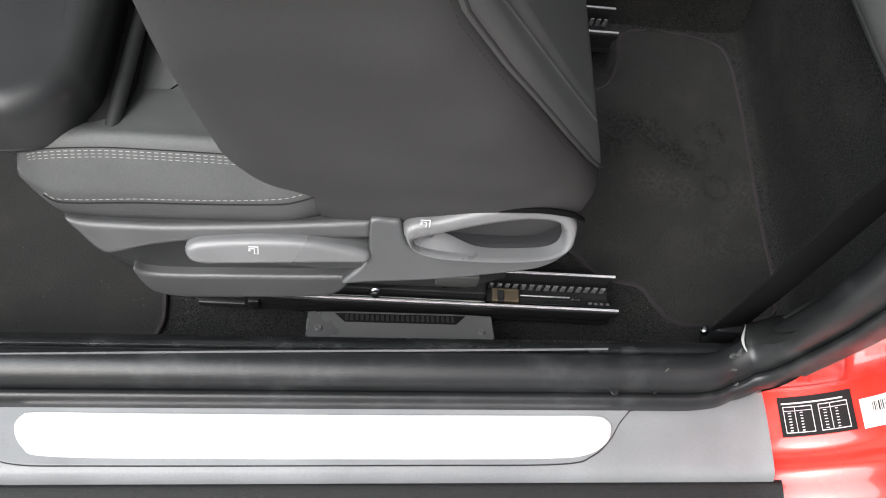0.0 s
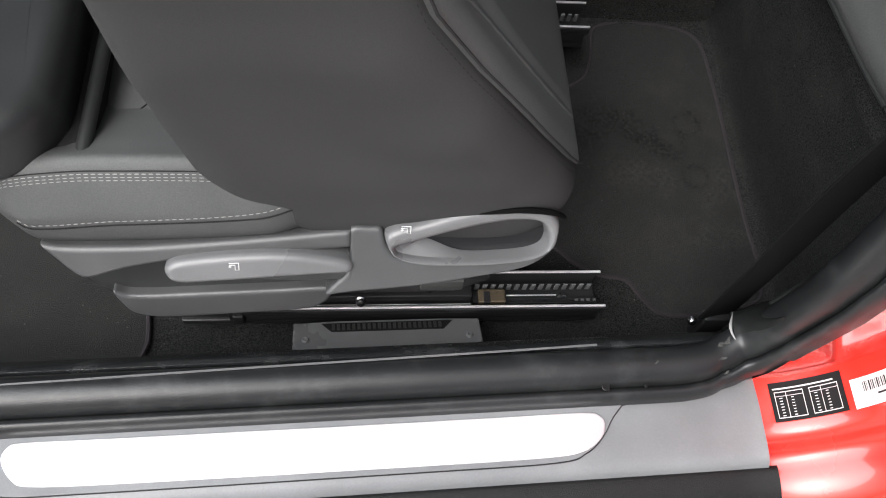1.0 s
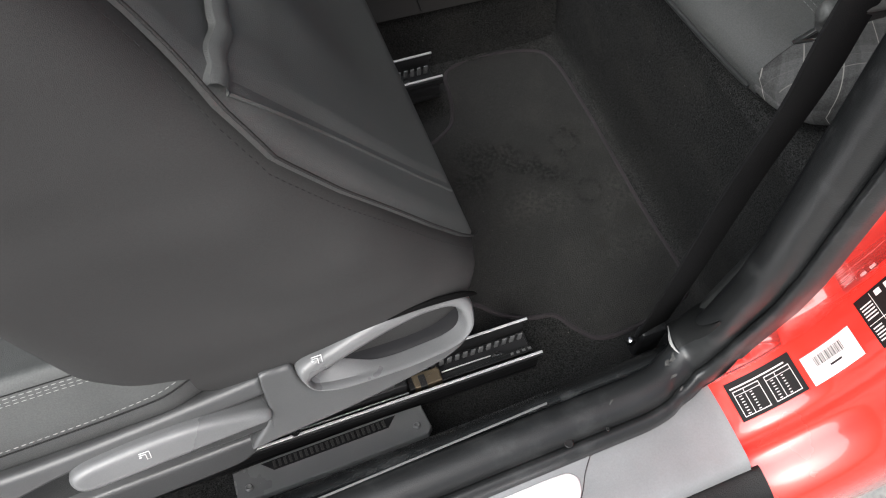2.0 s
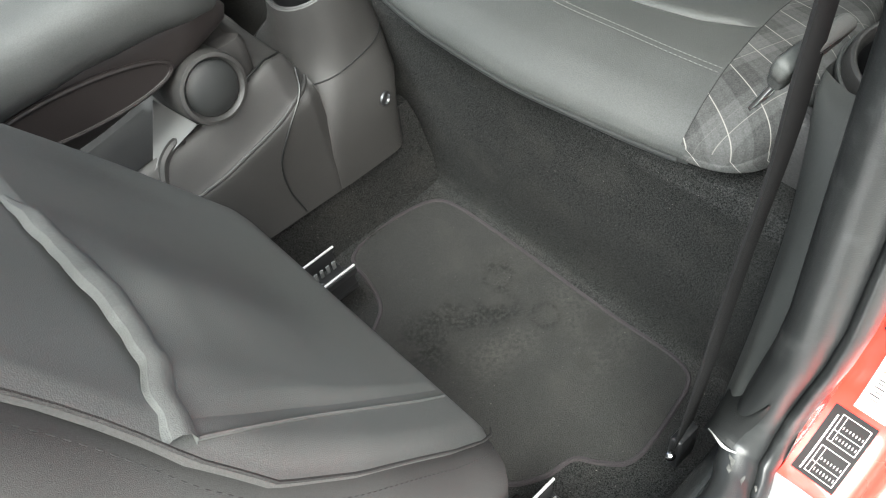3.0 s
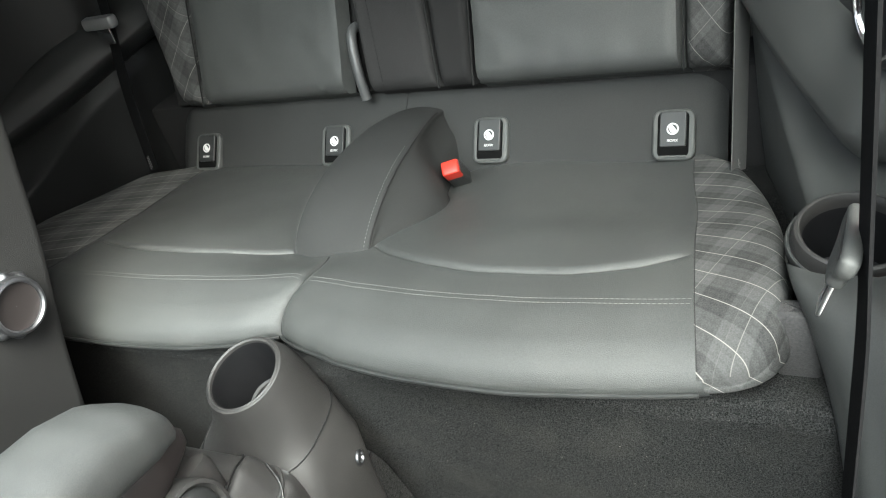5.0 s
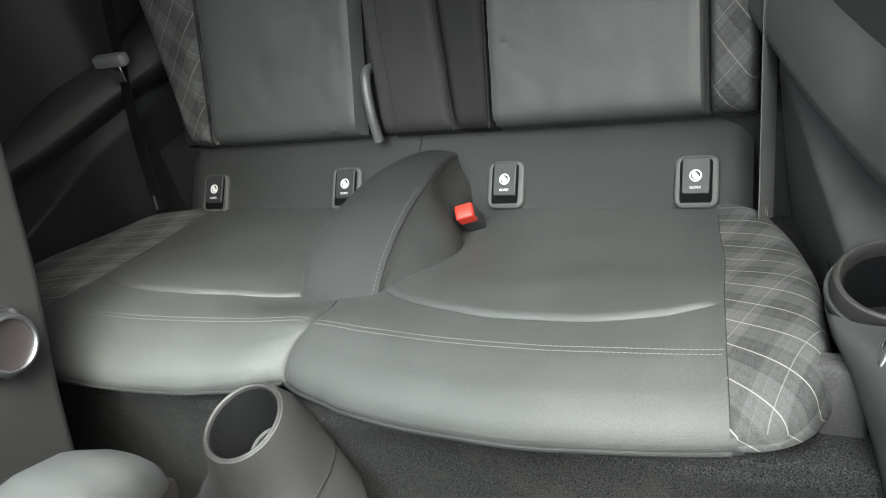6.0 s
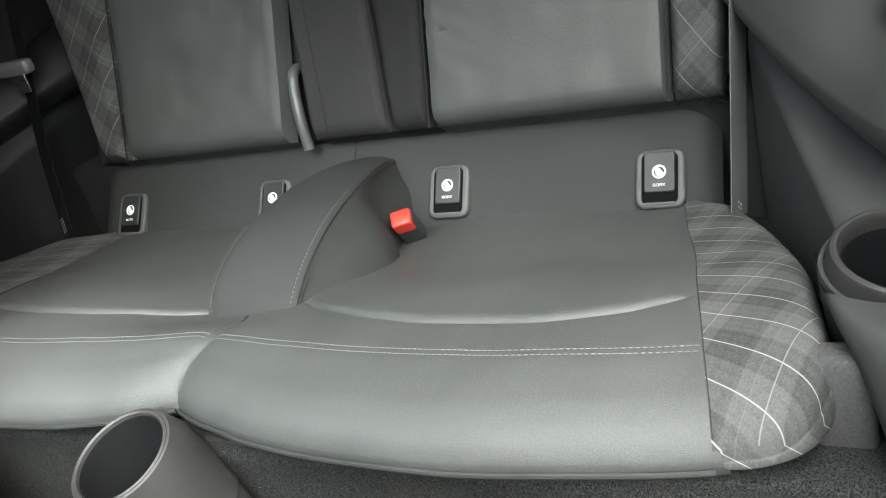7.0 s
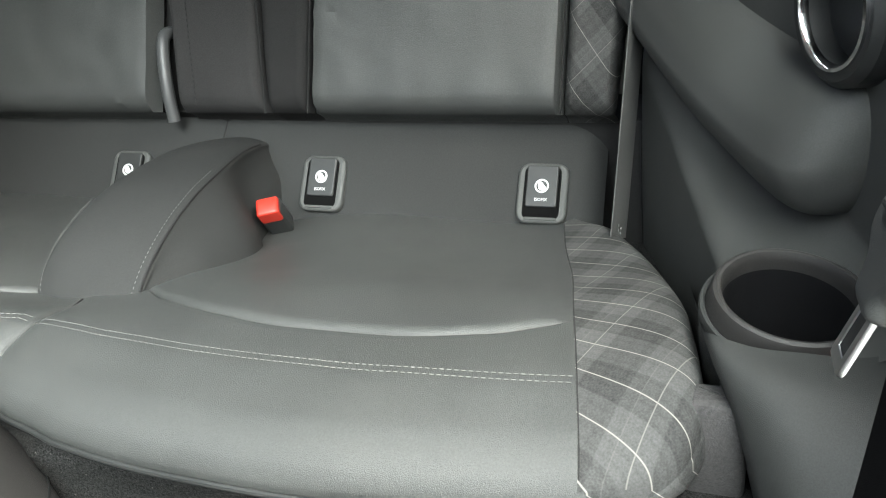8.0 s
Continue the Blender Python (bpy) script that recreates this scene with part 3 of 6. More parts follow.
sticker = thing("door_sticker", "black tyre pressure sticker with white tables on red jamb", "sticker", "door jamb stickers")
part("film", decal(-0.006, 0.078, -0.773, -0.815, 0.0006), FILM, sticker)
bm = bmesh.new()
decal(-0.002, 0.068, -0.7795, -0.781, 0.0012, bm)
for t0 in (-0.001, 0.039):
    for a, b, e, f in ((0, 0.033, 0, 0.0008), (0, 0.033, 0.0272, 0.028), (0, 0.0007, 0, 0.028), (0.0323, 0.033, 0, 0.028), (0.013, 0.0136, 0, 0.028), (0, 0.033, 0.0045, 0.005)):
        decal(t0 + a, t0 + b, -0.7835 - e, -0.7835 - f, 0.0012, bm)
    for k in range(7):
        decal(t0 + 0.005, t0 + 0.0085, -0.7900 - k * 0.0031, -0.7908 - k * 0.0031, 0.0012, bm)
        decal(t0 + 0.0185, t0 + 0.0215, -0.7900 - k * 0.0031, -0.7908 - k * 0.0031, 0.0012, bm)
tagged(part("print", bm, WHITE, sticker), kind="stuff")
label_ob = thing("door_sticker", "white barcode sticker on the red door jamb", "sticker", "door jamb stickers")
part("film", decal(0.081, 0.146, -0.786, -0.816, 0.0006), WHITE, label_ob)
bm = bmesh.new()
at = 0.093
for k in range(17):
    w = (0.0008, 0.0016, 0.0006, 0.0012)[(k * 7) % 4]
    decal(at, at + w, -0.791, -0.801, 0.0012, bm)
    at += w + (0.0010, 0.0016, 0.0008)[(k * 5) % 3]
decal(0.106, 0.121, -0.805, -0.807, 0.0012, bm)
tagged(part("print", bm, BLACK, label_ob), kind="stuff")
sticker = thing("door_sticker", "black warning sticker with small white panels on red jamb", "sticker", "door jamb stickers")
part("film", decal(0.1500, 0.2440, -0.774, -0.822, 0.0006), FILM, sticker)
bm = bmesh.new()
for k in range(5):
    decal(0.1540, 0.1700, -0.782 - k * 0.003, -0.7832 - k * 0.003, 0.0012, bm)
    decal(0.1540, 0.1660, -0.803 - k * 0.003, -0.8042 - k * 0.003, 0.0012, bm)
decal(0.1780, 0.1860, -0.777, -0.782, 0.0012, bm)
decal(0.1920, 0.2000, -0.777, -0.782, 0.0012, bm)
decal(0.1720, 0.1726, -0.776, -0.82, 0.0012, bm)
decal(0.1520, 0.2360, -0.7995, -0.800, 0.0012, bm)
tagged(part("print", bm, WHITE, sticker), kind="stuff")

scuff = thing("scuff_plate", "brushed aluminium scuff plate set in the sill step", "scuff plate")
sl = axes((0.505, -0.8215, 0.1685), (1, 0.03, 0), (0, 1, 0))
edge = [(-0.30, 0.026), (-0.1, 0.026), (0.1, 0.026), (0.25, 0.026), (0.312, 0.026), (0.3125, 0.0255), (0.300, 0.012), (0.287, -0.006), (0.268, -0.021), (0.235, -0.029), (0.1, -0.030), (-0.2, -0.030), (-0.285, -0.028), (-0.303, -0.015), (-0.306, 0.010)]
edge = [(p.x, p.y) for p in spline([(a, c, 0) for a, c in edge], 120, True)]
part("surround", slab(edge, sl, -0.004, 0.003, 0.0005), STEP, scuff)
part("groove", tube([sl @ Vector((a, c, 0.0004)) for a, c in edge + edge[:1]], 0.0011, 6), BLACK, scuff, "dark joint round the surround")
part("plate", slab([(p.x, p.y) for p in spline([(-0.270, 0.020, 0), (-0.2, 0.0195, 0), (0.0, 0.019, 0), (0.20, 0.019, 0), (0.272, 0.019, 0), (0.287, 0.015, 0), (0.291, 0.006, 0), (0.284, -0.009, 0), (0.262, -0.021, 0), (0.22, -0.0245, 0), (0.1, -0.025, 0), (-0.15, -0.024, 0), (-0.255, -0.022, 0), (-0.277, -0.014, 0), (-0.288, 0.004, 0), (-0.284, 0.016, 0)], 70, True)], sl, 0.0, 0.0045, 0.0012), ALU, scuff)

# ---- driver's footwell and seat rails ----
def floor_mat(name, outline, z, label):
    t = thing(name, label, "floor mat", "car floor mats")
    o = [(p.x, p.y) for p in spline([(a, b, 0) for a, b in outline], 160, True)]
    bm = bmesh.new()
    slab(o, Matrix.Translation((0, 0, z)), 0, 0.006, 0.002, 2, bm)
    part("mat_body", bm, MAT, t)
    path = [(a, b, z + 0.005) for a, b in o]
    part("edge_binding", tube(path + path[:1], 0.0034, 6), BINDING, t, "purple-grey sewn edge")
    return t


floor_mat("floor_mat", [(0.80, -0.515), (0.838, -0.545), (0.87, -0.562), (0.905, -0.570), (0.922, -0.595), (0.945, -0.618), (0.985, -0.621), (1.04, -0.613), (1.068, -0.607), (1.085, -0.597), (1.093, -0.575),
                        (1.094, -0.545), (1.091, -0.47), (1.091, -0.39), (1.092, -0.31), (1.091, -0.232), (1.088, -0.180), (1.074, -0.148), (1.03, -0.132), (0.97, -0.127), (0.93, -0.135), (0.914, -0.152), (0.909, -0.185), (0.898, -0.223), (0.880, -0.246), (0.83, -0.265), (0.70, -0.27), (0.68, -0.30), (0.68, -0.48), (0.70, -0.51)],
          0.0, "dusty black velour floor mat in the rear footwell")
floor_mat("floor_mat", [(-0.25, -0.680), (0.1, -0.681), (0.25, -0.681), (0.284, -0.676), (0.298, -0.657), (0.299, -0.625), (0.285, -0.52), (0.26, -0.2), (-0.25, -0.2)], 0.004, "black velour floor mat ahead of the driver's seat")


def seat_rail(y, label, dx=0.0, dz=0.0):
    t = thing("seat_rail", label, "seat rail", "seat rails")
    t.location = (dx, 0, dz)
    bm = box((0.345, y - 0.024, 0.035), (0.845, y + 0.024, 0.048), 0.002)
    part("base", bm, RAILPAINT, t)
    for s in (-1, 1):
        part("wall", box((0.40, y + s * 0.0225 - 0.0018, 0.045), (0.843, y + s * 0.0225 + 0.0018, 0.078), 0.001), RAILPAINT, t)
        part("flange", box((0.40, y + s * 0.0225 - 0.0016, 0.0775), (0.847, y + s * 0.0225 + 0.0016, 0.0800), 0.0008), ALU, t, "bright worn steel edge")
        part("flange_side", box((0.40, y + s * 0.0225 + 0.0018 * s - 0.0012, 0.066), (0.847, y + s * 0.0225 + 0.0018 * s + 0.0012, 0.0772), 0.0008), RAILPAINT, t)
    runner = part("runner", box((0.44, y - 0.008, 0.048), (0.686, y + 0.012, 0.076), 0.002), RAILPAINT, t)
    # Black discs painted as the shade of the runner's holes.
    for hx, hr in ((0.611, 0.0030), (0.635, 0.0042), (0.657, 0.0030)):
        part("hole", lathe([(hr, 0.0), (hr, 0.0006), (0.0, 0.0007)], Matrix.Translation((hx, y + 0.0015, 0.0758)), 16), HOLE_SHADE, runner)
    part("runner_edge", box((0.50, y - 0.0125, 0.060), (0.686, y - 0.0110, 0.0625), 0.0005), ALU, runner)
    bm = bmesh.new()
    for k in range(15):
        box((0.692 + k * 0.0100, y + 0.0105, 0.052), (0.6975 + k * 0.0100, y + 0.0125, 0.0665), 0.0005, bm)
    part("teeth", bm, LEVER, t)
    part("slide_bar", box((0.730, y - 0.0015, 0.060), (0.792, y - 0.0003, 0.0630), 0.0005), ALU, t)
    part("slide_plate", box((0.726, y - 0.0100, 0.050), (0.843, y - 0.0020, 0.058), 0.001), BLACK, t)
    part("lock_block", box((0.694, y - 0.0120, 0.048), (0.728, y + 0.006, 0.067), 0.002), BRASS, t, "greasy brass locking block")
    part("lock_step", box((0.701, y - 0.0130, 0.050), (0.709, y + 0.002, 0.0685), 0.0008), RAILPAINT, t)
    part("lock_cap", box((0.688, y - 0.0115, 0.050), (0.6945, y + 0.004, 0.066), 0.0008), BLACK, t)
    for k in range(4):
        part("slot", box((0.816 + k * 0.0075, y - 0.0075, 0.0575), (0.820 + k * 0.0075, y - 0.0045, 0.0588), 0.0004), LEVER, t)
    part("stud", lathe([(0.007, 0), (0.007, 0.006), (0.0045, 0.008), (0.003, 0.006)], Matrix.Translation((0.802, y - 0.002, 0.048)), 18), STEEL, t)
    part("end_stop", box((0.345, y - 0.020, 0.045), (0.41, y - 0.012, 0.058), 0.002), RAILPAINT, t)
    part("end_clip", box((0.405, y - 0.028, 0.045), (0.418, y - 0.008, 0.066), 0.002), RAILPAINT, t)
    return t


seat_rail(-0.6145, "black steel seat rail with greasy runner on the carpet")
seat_rail(-0.192, "black steel inner seat rail on the carpet", 0.035, 0.012)

vent = thing("air_vent", "grey plastic floor vent cover with two screws", "vent cover")
vm = axes((0.585, -0.666, 0.060), (1, 0.02, 0), (0, 0.93, -0.30))
part("cover", slab([(-0.110, 0.021), (-0.060, 0.023), (0.0, 0.023), (0.060, 0.023), (0.110, 0.021), (0.111, -0.012), (0.104, -0.019), (0.0, -0.020), (-0.104, -0.019), (-0.111, -0.012)], vm, -0.006, 0.004, 0.002), LEVER, vent)
# A flat near-black plate gives the recess its shade.
part("recess", slab([(-0.078, 0.019), (0.078, 0.019), (0.066, 0.006), (-0.066, 0.006)], vm, 0.0, 0.0046, 0.0004), WELL, vent)
for k in range(22):
    part("slat", slab([(-0.0655 + k * 0.0060, 0.008), (-0.0655 + k * 0.0060 + 0.0032, 0.008), (-0.0655 + k * 0.0060 + 0.0032, 0.017), (-0.0655 + k * 0.0060, 0.017)], vm, 0.004, 0.0056, 0.0005), PLASTIC, vent)
for s in (-1, 1):
    part("screw", lathe([(0.0045, 0.0), (0.0045, 0.0015), (0.003, 0.003), (0.0015, 0.002)], vm @ Matrix.Translation((s * 0.096, -0.005, 0.004)), 14), GUIDE, vent)

# ---- driver's seat, its backrest folded forward ----
seat = thing("car_seat", "dark grey driver's seat with backrest folded forward", "car seat", "front seats")


def rear_x(y, z):
    d = max(0.0, -0.638 - y)
    e = max(0.0, y + 0.325 + 0.15 * max(0.0, z - 0.5))
    drop = 0.0
    if d > 0:
        drop += 0.045 - math.sqrt(max(0.0, 0.045 ** 2 - min(d, 0.045) ** 2))
    if e > 0:
        drop += 0.09 - math.sqrt(max(0.0, 0.09 ** 2 - min(e, 0.09) ** 2))
    return 0.742 - 0.6235 * (z - 0.37) - drop


FRONT = [(0.316, 0.555), (0.325, 0.505), (0.334, 0.473), (0.362, 0.430), (0.405, 0.402), (0.475, 0.384), (0.532, 0.374), (0.6, 0.363), (0.75, 0.315), (0.9, 0.245)]
REAR_LOW = [(0.316, 0.64), (0.322, 0.70), (0.330, 0.727), (0.345, 0.742), (0.380, 0.748)]
rows = []
for z in [0.316, 0.318, 0.321, 0.325, 0.33, 0.336, 0.342, 0.348, 0.355, 0.36, 0.364, 0.367, 0.370, 0.372, 0.375, 0.38, 0.39, 0.40] + list(np.linspace(0.41, 0.88, 26)):
    xf = interp(z, FRONT)
    row = []
    outer, inner = -0.668 + 0.10 * max(0, z - 0.62), -0.235 - 0.1 * max(0, z - 0.62)
    mid = (outer + inner) / 2
    for k in range(96):
        a = 2 * math.pi * k / 96
        c, s = math.cos(a), math.sin(a)
        cc, ss = math.copysign(abs(c) ** 0.24, c), math.copysign(abs(s) ** 0.24, s)
        y = mid + (inner - outer) / 2 * cc
        xr = rear_x(y, z)
        if z < 0.381:
            xr = min(xr, interp(z, REAR_LOW))
        row.append(((xr + xf) / 2 + (xr - xf) / 2 * ss, y, z - 0.012 * (1 - smooth(0.316, 0.40, z)) + 0.002 * noise.noise((xr * 8, y * 8, z * 8))))
    for k in range(96):
        x, y, zz = row[k]
        swell = 0.0075 * noise.noise((x * 6.5 + 1.3, y * 3, zz * 9)) + 0.003 * noise.noise((x * 17, y * 9, zz * 21 + 4.0))
        if y < -0.60:
            row[k] = (x, y - swell * smooth(0.345, 0.42, zz), zz)
    rows.append(row)
bm = grid(rows, False, True)
bm.verts.ensure_lookup_table()
cap(bm, [bm.verts[k] for k in range(96)])
cap(bm, [bm.verts[len(bm.verts) - 96 + k] for k in range(96)])
part("backrest", bm, CLOTH_SEAT, seat, "dark woven cloth backrest side")

SEAM = [(0.362, -0.612), (0.37, -0.622), (0.40, -0.634), (0.45, -0.646), (0.55, -0.662), (0.605, -0.666), (0.65, -0.657), (0.675, -0.645), (0.70, -0.632), (0.78, -0.606), (0.88, -0.585)]


def shell(z0, z1, left, right, off, nz=50, ny=40):
    """A panel laid over the backrest's rear between two lines."""
    out = []
    for i in range(nz):
        z = z0 + (z1 - z0) * i / (nz - 1)
        r = []
        for j in range(ny):
            y = left(z) + (right(z) - left(z)) * j / (ny - 1)
            edge = min(1.0, min(i, nz - 1 - i, j, ny - 1 - j) / 2.0)
            o = off * edge - 0.0015 * (1 - edge)
            r.append((rear_x(y, z) + 0.85 * o, y, z + 0.53 * o))
        out.append(r)
    return grid(out)


part("rear_panel", shell(0.362, 0.86, lambda z: interp(z, SEAM), lambda z: -0.262, 0.004, 60, 50), LEATHER_FRONT_LIT, seat, "grey leatherette rear panel")
pocket_side = lambda z: interp(z, [(0.36, -0.575), (0.44, -0.597), (0.555, -0.625), (0.647, -0.650), (0.7, -0.66)])


def bag(y, z):
    """How far the slack pocket stands off the panel."""
    up = smooth(0.42, 0.632, z)
    across = smooth(-0.655, -0.60, y) * (1 - smooth(-0.40, -0.30, y))
    belly = 0.011 * math.exp(-((y + 0.545 + 0.25 * (z - 0.60)) / 0.042) ** 2) * smooth(0.46, 0.59, z) * (1 - 0.75 * smooth(0.605, 0.645, z))
    return (0.004 * up * across + 0.0016 * up * noise.noise((y * 22, z * 9, 3.1))) * across + belly


def mouth(y):
    """Height of the pocket's slack upper edge."""
    return 0.6455 + 0.012 * smooth(-0.58, -0.652, y) + 0.0022 * noise.noise((y * 60, 0, 0)) * smooth(-0.44, -0.48, y)


rows = []
for i in range(70):
    f = i / 69
    row = []
    for j in range(70):
        g = j / 69
        zz = 0.378 + (0.646 - 0.378) * f
        y = pocket_side(zz) + (-0.290 - pocket_side(zz)) * g
        z = 0.378 + (mouth(y) - 0.378) * f
        rim = min(1.0, min(i, j, 69 - j) / 3.0)
        o = (0.006 + bag(y, z)) * rim + 0.0015 * (1 - rim)
        if i == 69:
            o -= 0.0035
        row.append((rear_x(y, z) + 0.85 * o, y, z + 0.53 * o))
    rows.append(row)
part("pocket", grid(rows), LEATHER_FRONT_LIT, seat, "sagging leatherette map pocket")
rows = []
for k in range(90):
    y = -0.653 + 0.195 * k / 89
    fade = smooth(-0.455, -0.485, y)
    row = []
    for dz, o in ((-0.0120, 0.0040), (-0.0108, 0.0072), (-0.0068, 0.0092), (-0.0026, 0.0086), (0.0003, 0.0060), (0.0010, 0.0015)):
        z = mouth(y) + dz * (0.35 + 0.65 * fade) + 0.0008 * noise.noise((y * 80, dz * 60, 1.7))
        h = bag(y, z) + o * (0.45 + 0.55 * fade) + 0.0011 * noise.noise((y * 70, dz * 40, 5.2)) * fade
        row.append((rear_x(y, z) + 0.85 * h, y, z + 0.53 * h))
    rows.append(row)
part("pocket_lip", grid(rows), LEATHER_FRONT_LIT, seat, "gathered pocket edge")
part("pocket_seam", tube([(rear_x(y, z) + 0.85 * 0.0046, y, z + 0.53 * 0.0046) for y, z in [(pocket_side(z) - 0.001, z) for z in np.linspace(0.385, 0.645, 40)]], 0.0012, 6), LEATHER_FRONT_LIT, seat)
path = []
for z in np.linspace(0.365, 0.86, 40):
    y = interp(z, SEAM)
    path.append((rear_x(y, z) + 0.003, y - 0.002, z + 0.002))
part("piping", tube(path, 0.0011, 6), CLOTH, seat)
part("stitching", stitches([(p[0] - 0.006, p[1] - 0.009, p[2] - 0.002) for p in path], 0.003, 0.003, 0.0004), THREAD_DARK, seat)

XZ = axes((0, 0, 0), (1, 0, 0), (0, 0, 1))


def side_plate(outline, y0, y1, bevel, seg=3, n=0):
    """A plate standing along the seat's side from y0 out to y1."""
    o = [(p.x, p.y) for p in spline([(a, b, 0) for a, b in outline], n, True)] if n else outline
    return slab(o, XZ, -y0, -y1, bevel, seg)


# cushion bolster: swept along x
def bolster(x):
    top = curve(x, [(0.243, 0.368), (0.246, 0.378), (0.252, 0.387), (0.265, 0.395), (0.29, 0.401), (0.33, 0.406), (0.40, 0.407), (0.50, 0.40), (0.62, 0.39)])
    low = curve(x, [(0.243, 0.352), (0.2445, 0.337), (0.248, 0.322), (0.254, 0.311), (0.262, 0.304), (0.275, 0.299), (0.30, 0.297), (0.41, 0.303), (0.54, 0.322), (0.62, 0.340)])
    return top, low


def bolster_section(x):
    t, l = bolster(x)
    h = t - l
    out = smooth(0.238, 0.275, x) - 1.6 * smooth(0.46, 0.55, x)
    open_in = smooth(0.30, 0.325, x)
    return spline([(-0.61 + 0.16 * open_in, t - min(0.050, 0.75 * h), 0), (-0.615 + 0.085 * open_in, t - min(0.042, 0.6 * h), 0), (-0.618 + 0.03 * open_in, t - min(0.022, 0.35 * h), 0), (-0.63, t - min(0.004, 0.1 * h), 0), (-0.648 + 0.012 * smooth(0.44, 0.53, x), t, 0),
                   (-0.655 - 0.012 * out, t - min(0.03, 0.3 * h), 0), (-0.658 - 0.016 * out, (t + l) / 2, 0), (-0.655 - 0.012 * out, l + min(0.01, 0.2 * h), 0), (-0.640, l, 0), (-0.5, l - 0.01, 0)], 46)


def bolster_side(x, z):
    """The point of the bolster's outer side at height z."""
    sec = bolster_section(x)
    top = max(range(46), key=lambda k: sec[k].y)
    for a, c in zip(sec[top:], sec[top + 1:]):
        if c.y <= z <= a.y:
            return (x, a.x + (c.x - a.x) * (a.y - z) / max(1e-6, a.y - c.y) - 0.0004, z)
    return (x, sec[top].x, sec[top].y)


rows = [[(x, p.x, p.y) for p in bolster_section(x)] for x in [0.243, 0.2437, 0.245, 0.2465, 0.2485, 0.251, 0.254, 0.2575, 0.2615, 0.266] + list(np.linspace(0.27, 0.62, 40))]
mid = sum((Vector(p) for p in rows[0]), Vector()) / 46
nose = [[Vector(p).lerp(mid, f) + Vector((-d, 0, 0)) for p in rows[0]] for f, d in ((0.97, 0.0035), (0.75, 0.0034), (0.45, 0.0028), (0.18, 0.0014))]
bm = grid(nose + rows)
part("cushion", bm, LEATHER_FRONT, seat, "grey leatherette cushion bolster with pale stitching")
part("cushion_centre", box((0.318, -0.62, 0.30), (0.66, -0.25, 0.380), 0.02), LEATHER_FRONT, seat)
bm = bmesh.new()
for dz, r in ((0.0072, 0.00046), (0.0096, 0.00036), (0.0120, 0.00036)):
    stitches([bolster_side(x, bolster(x)[0] - dz) for x in np.linspace(0.256, 0.60, 60)], 0.0036, 0.0020, r, bm)


def bolster_crease(x):
    return bolster(x)[1] + 0.048 + 0.01 * smooth(0.25, 0.35, x)


stitches([bolster_side(x, bolster_crease(x)) for x in np.linspace(0.264, 0.60, 60)], 0.0036, 0.0022, 0.00042, bm)
part("crease", tube([bolster_side(x, bolster_crease(x) - 0.0060) for x in np.linspace(0.262, 0.60, 60)], 0.0008, 6), CLOTH_BACK, seat)
part("crease", tube([bolster_side(x, bolster(x)[0] - 0.0050) for x in np.linspace(0.262, 0.60, 60)], 0.0006, 6), CLOTH_BACK, seat)
part("stitching", bm, THREAD_PALE, seat, "pale grey stitching")
part("thigh_support", slab([(p.x, p.y) for p in spline([(0.10, -0.66, 0), (0.225, -0.668, 0), (0.268, -0.660, 0), (0.296, -0.632, 0), (0.306, -0.585, 0), (0.305, -0.4, 0), (0.28, -0.24, 0), (0.24, -0.205, 0), (0.10, -0.20, 0)], 60, True)], Matrix.Translation((0.008, 0.008, 0)), 0.380, 0.452, 0.020, 6), LEATHER_DARK, seat, "black leatherette thigh support")
part("tucked_cloth", box((0.294, -0.642, 0.335), (0.330, -0.25, 0.398), 0.008), CLOTH_BACK, seat, "black cloth tucked between the cushions")
part("cloth_fold", tube([(0.322, -0.648, 0.396), (0.326, -0.60, 0.403), (0.331, -0.50, 0.405), (0.336, -0.30, 0.406)], 0.0065, 10), LEATHER_DARK, seat)
part("thigh_seam", tube([(0.12, -0.655, 0.412), (0.222, -0.6615, 0.412), (0.266, -0.653, 0.412), (0.292, -0.627, 0.412), (0.301, -0.58, 0.412), (0.30, -0.4, 0.412)], 0.0022, 6), CLOTH, seat)
part("thigh_piping", tube(spline([(0.12, -0.654, 0.398), (0.232, -0.660, 0.398), (0.274, -0.651, 0.398), (0.301, -0.625, 0.398), (0.312, -0.58, 0.398), (0.312, -0.4, 0.398)], 40), 0.0018, 6), LEATHER_DARK, seat)
FLANK = axes((0, -0.672, 0.33), (1, 0, 0), (0, 0.5, 0.866))
SKIRT = axes((0, -0.683, 0.24), (1, 0, 0), (0, 0.1736, 0.985))


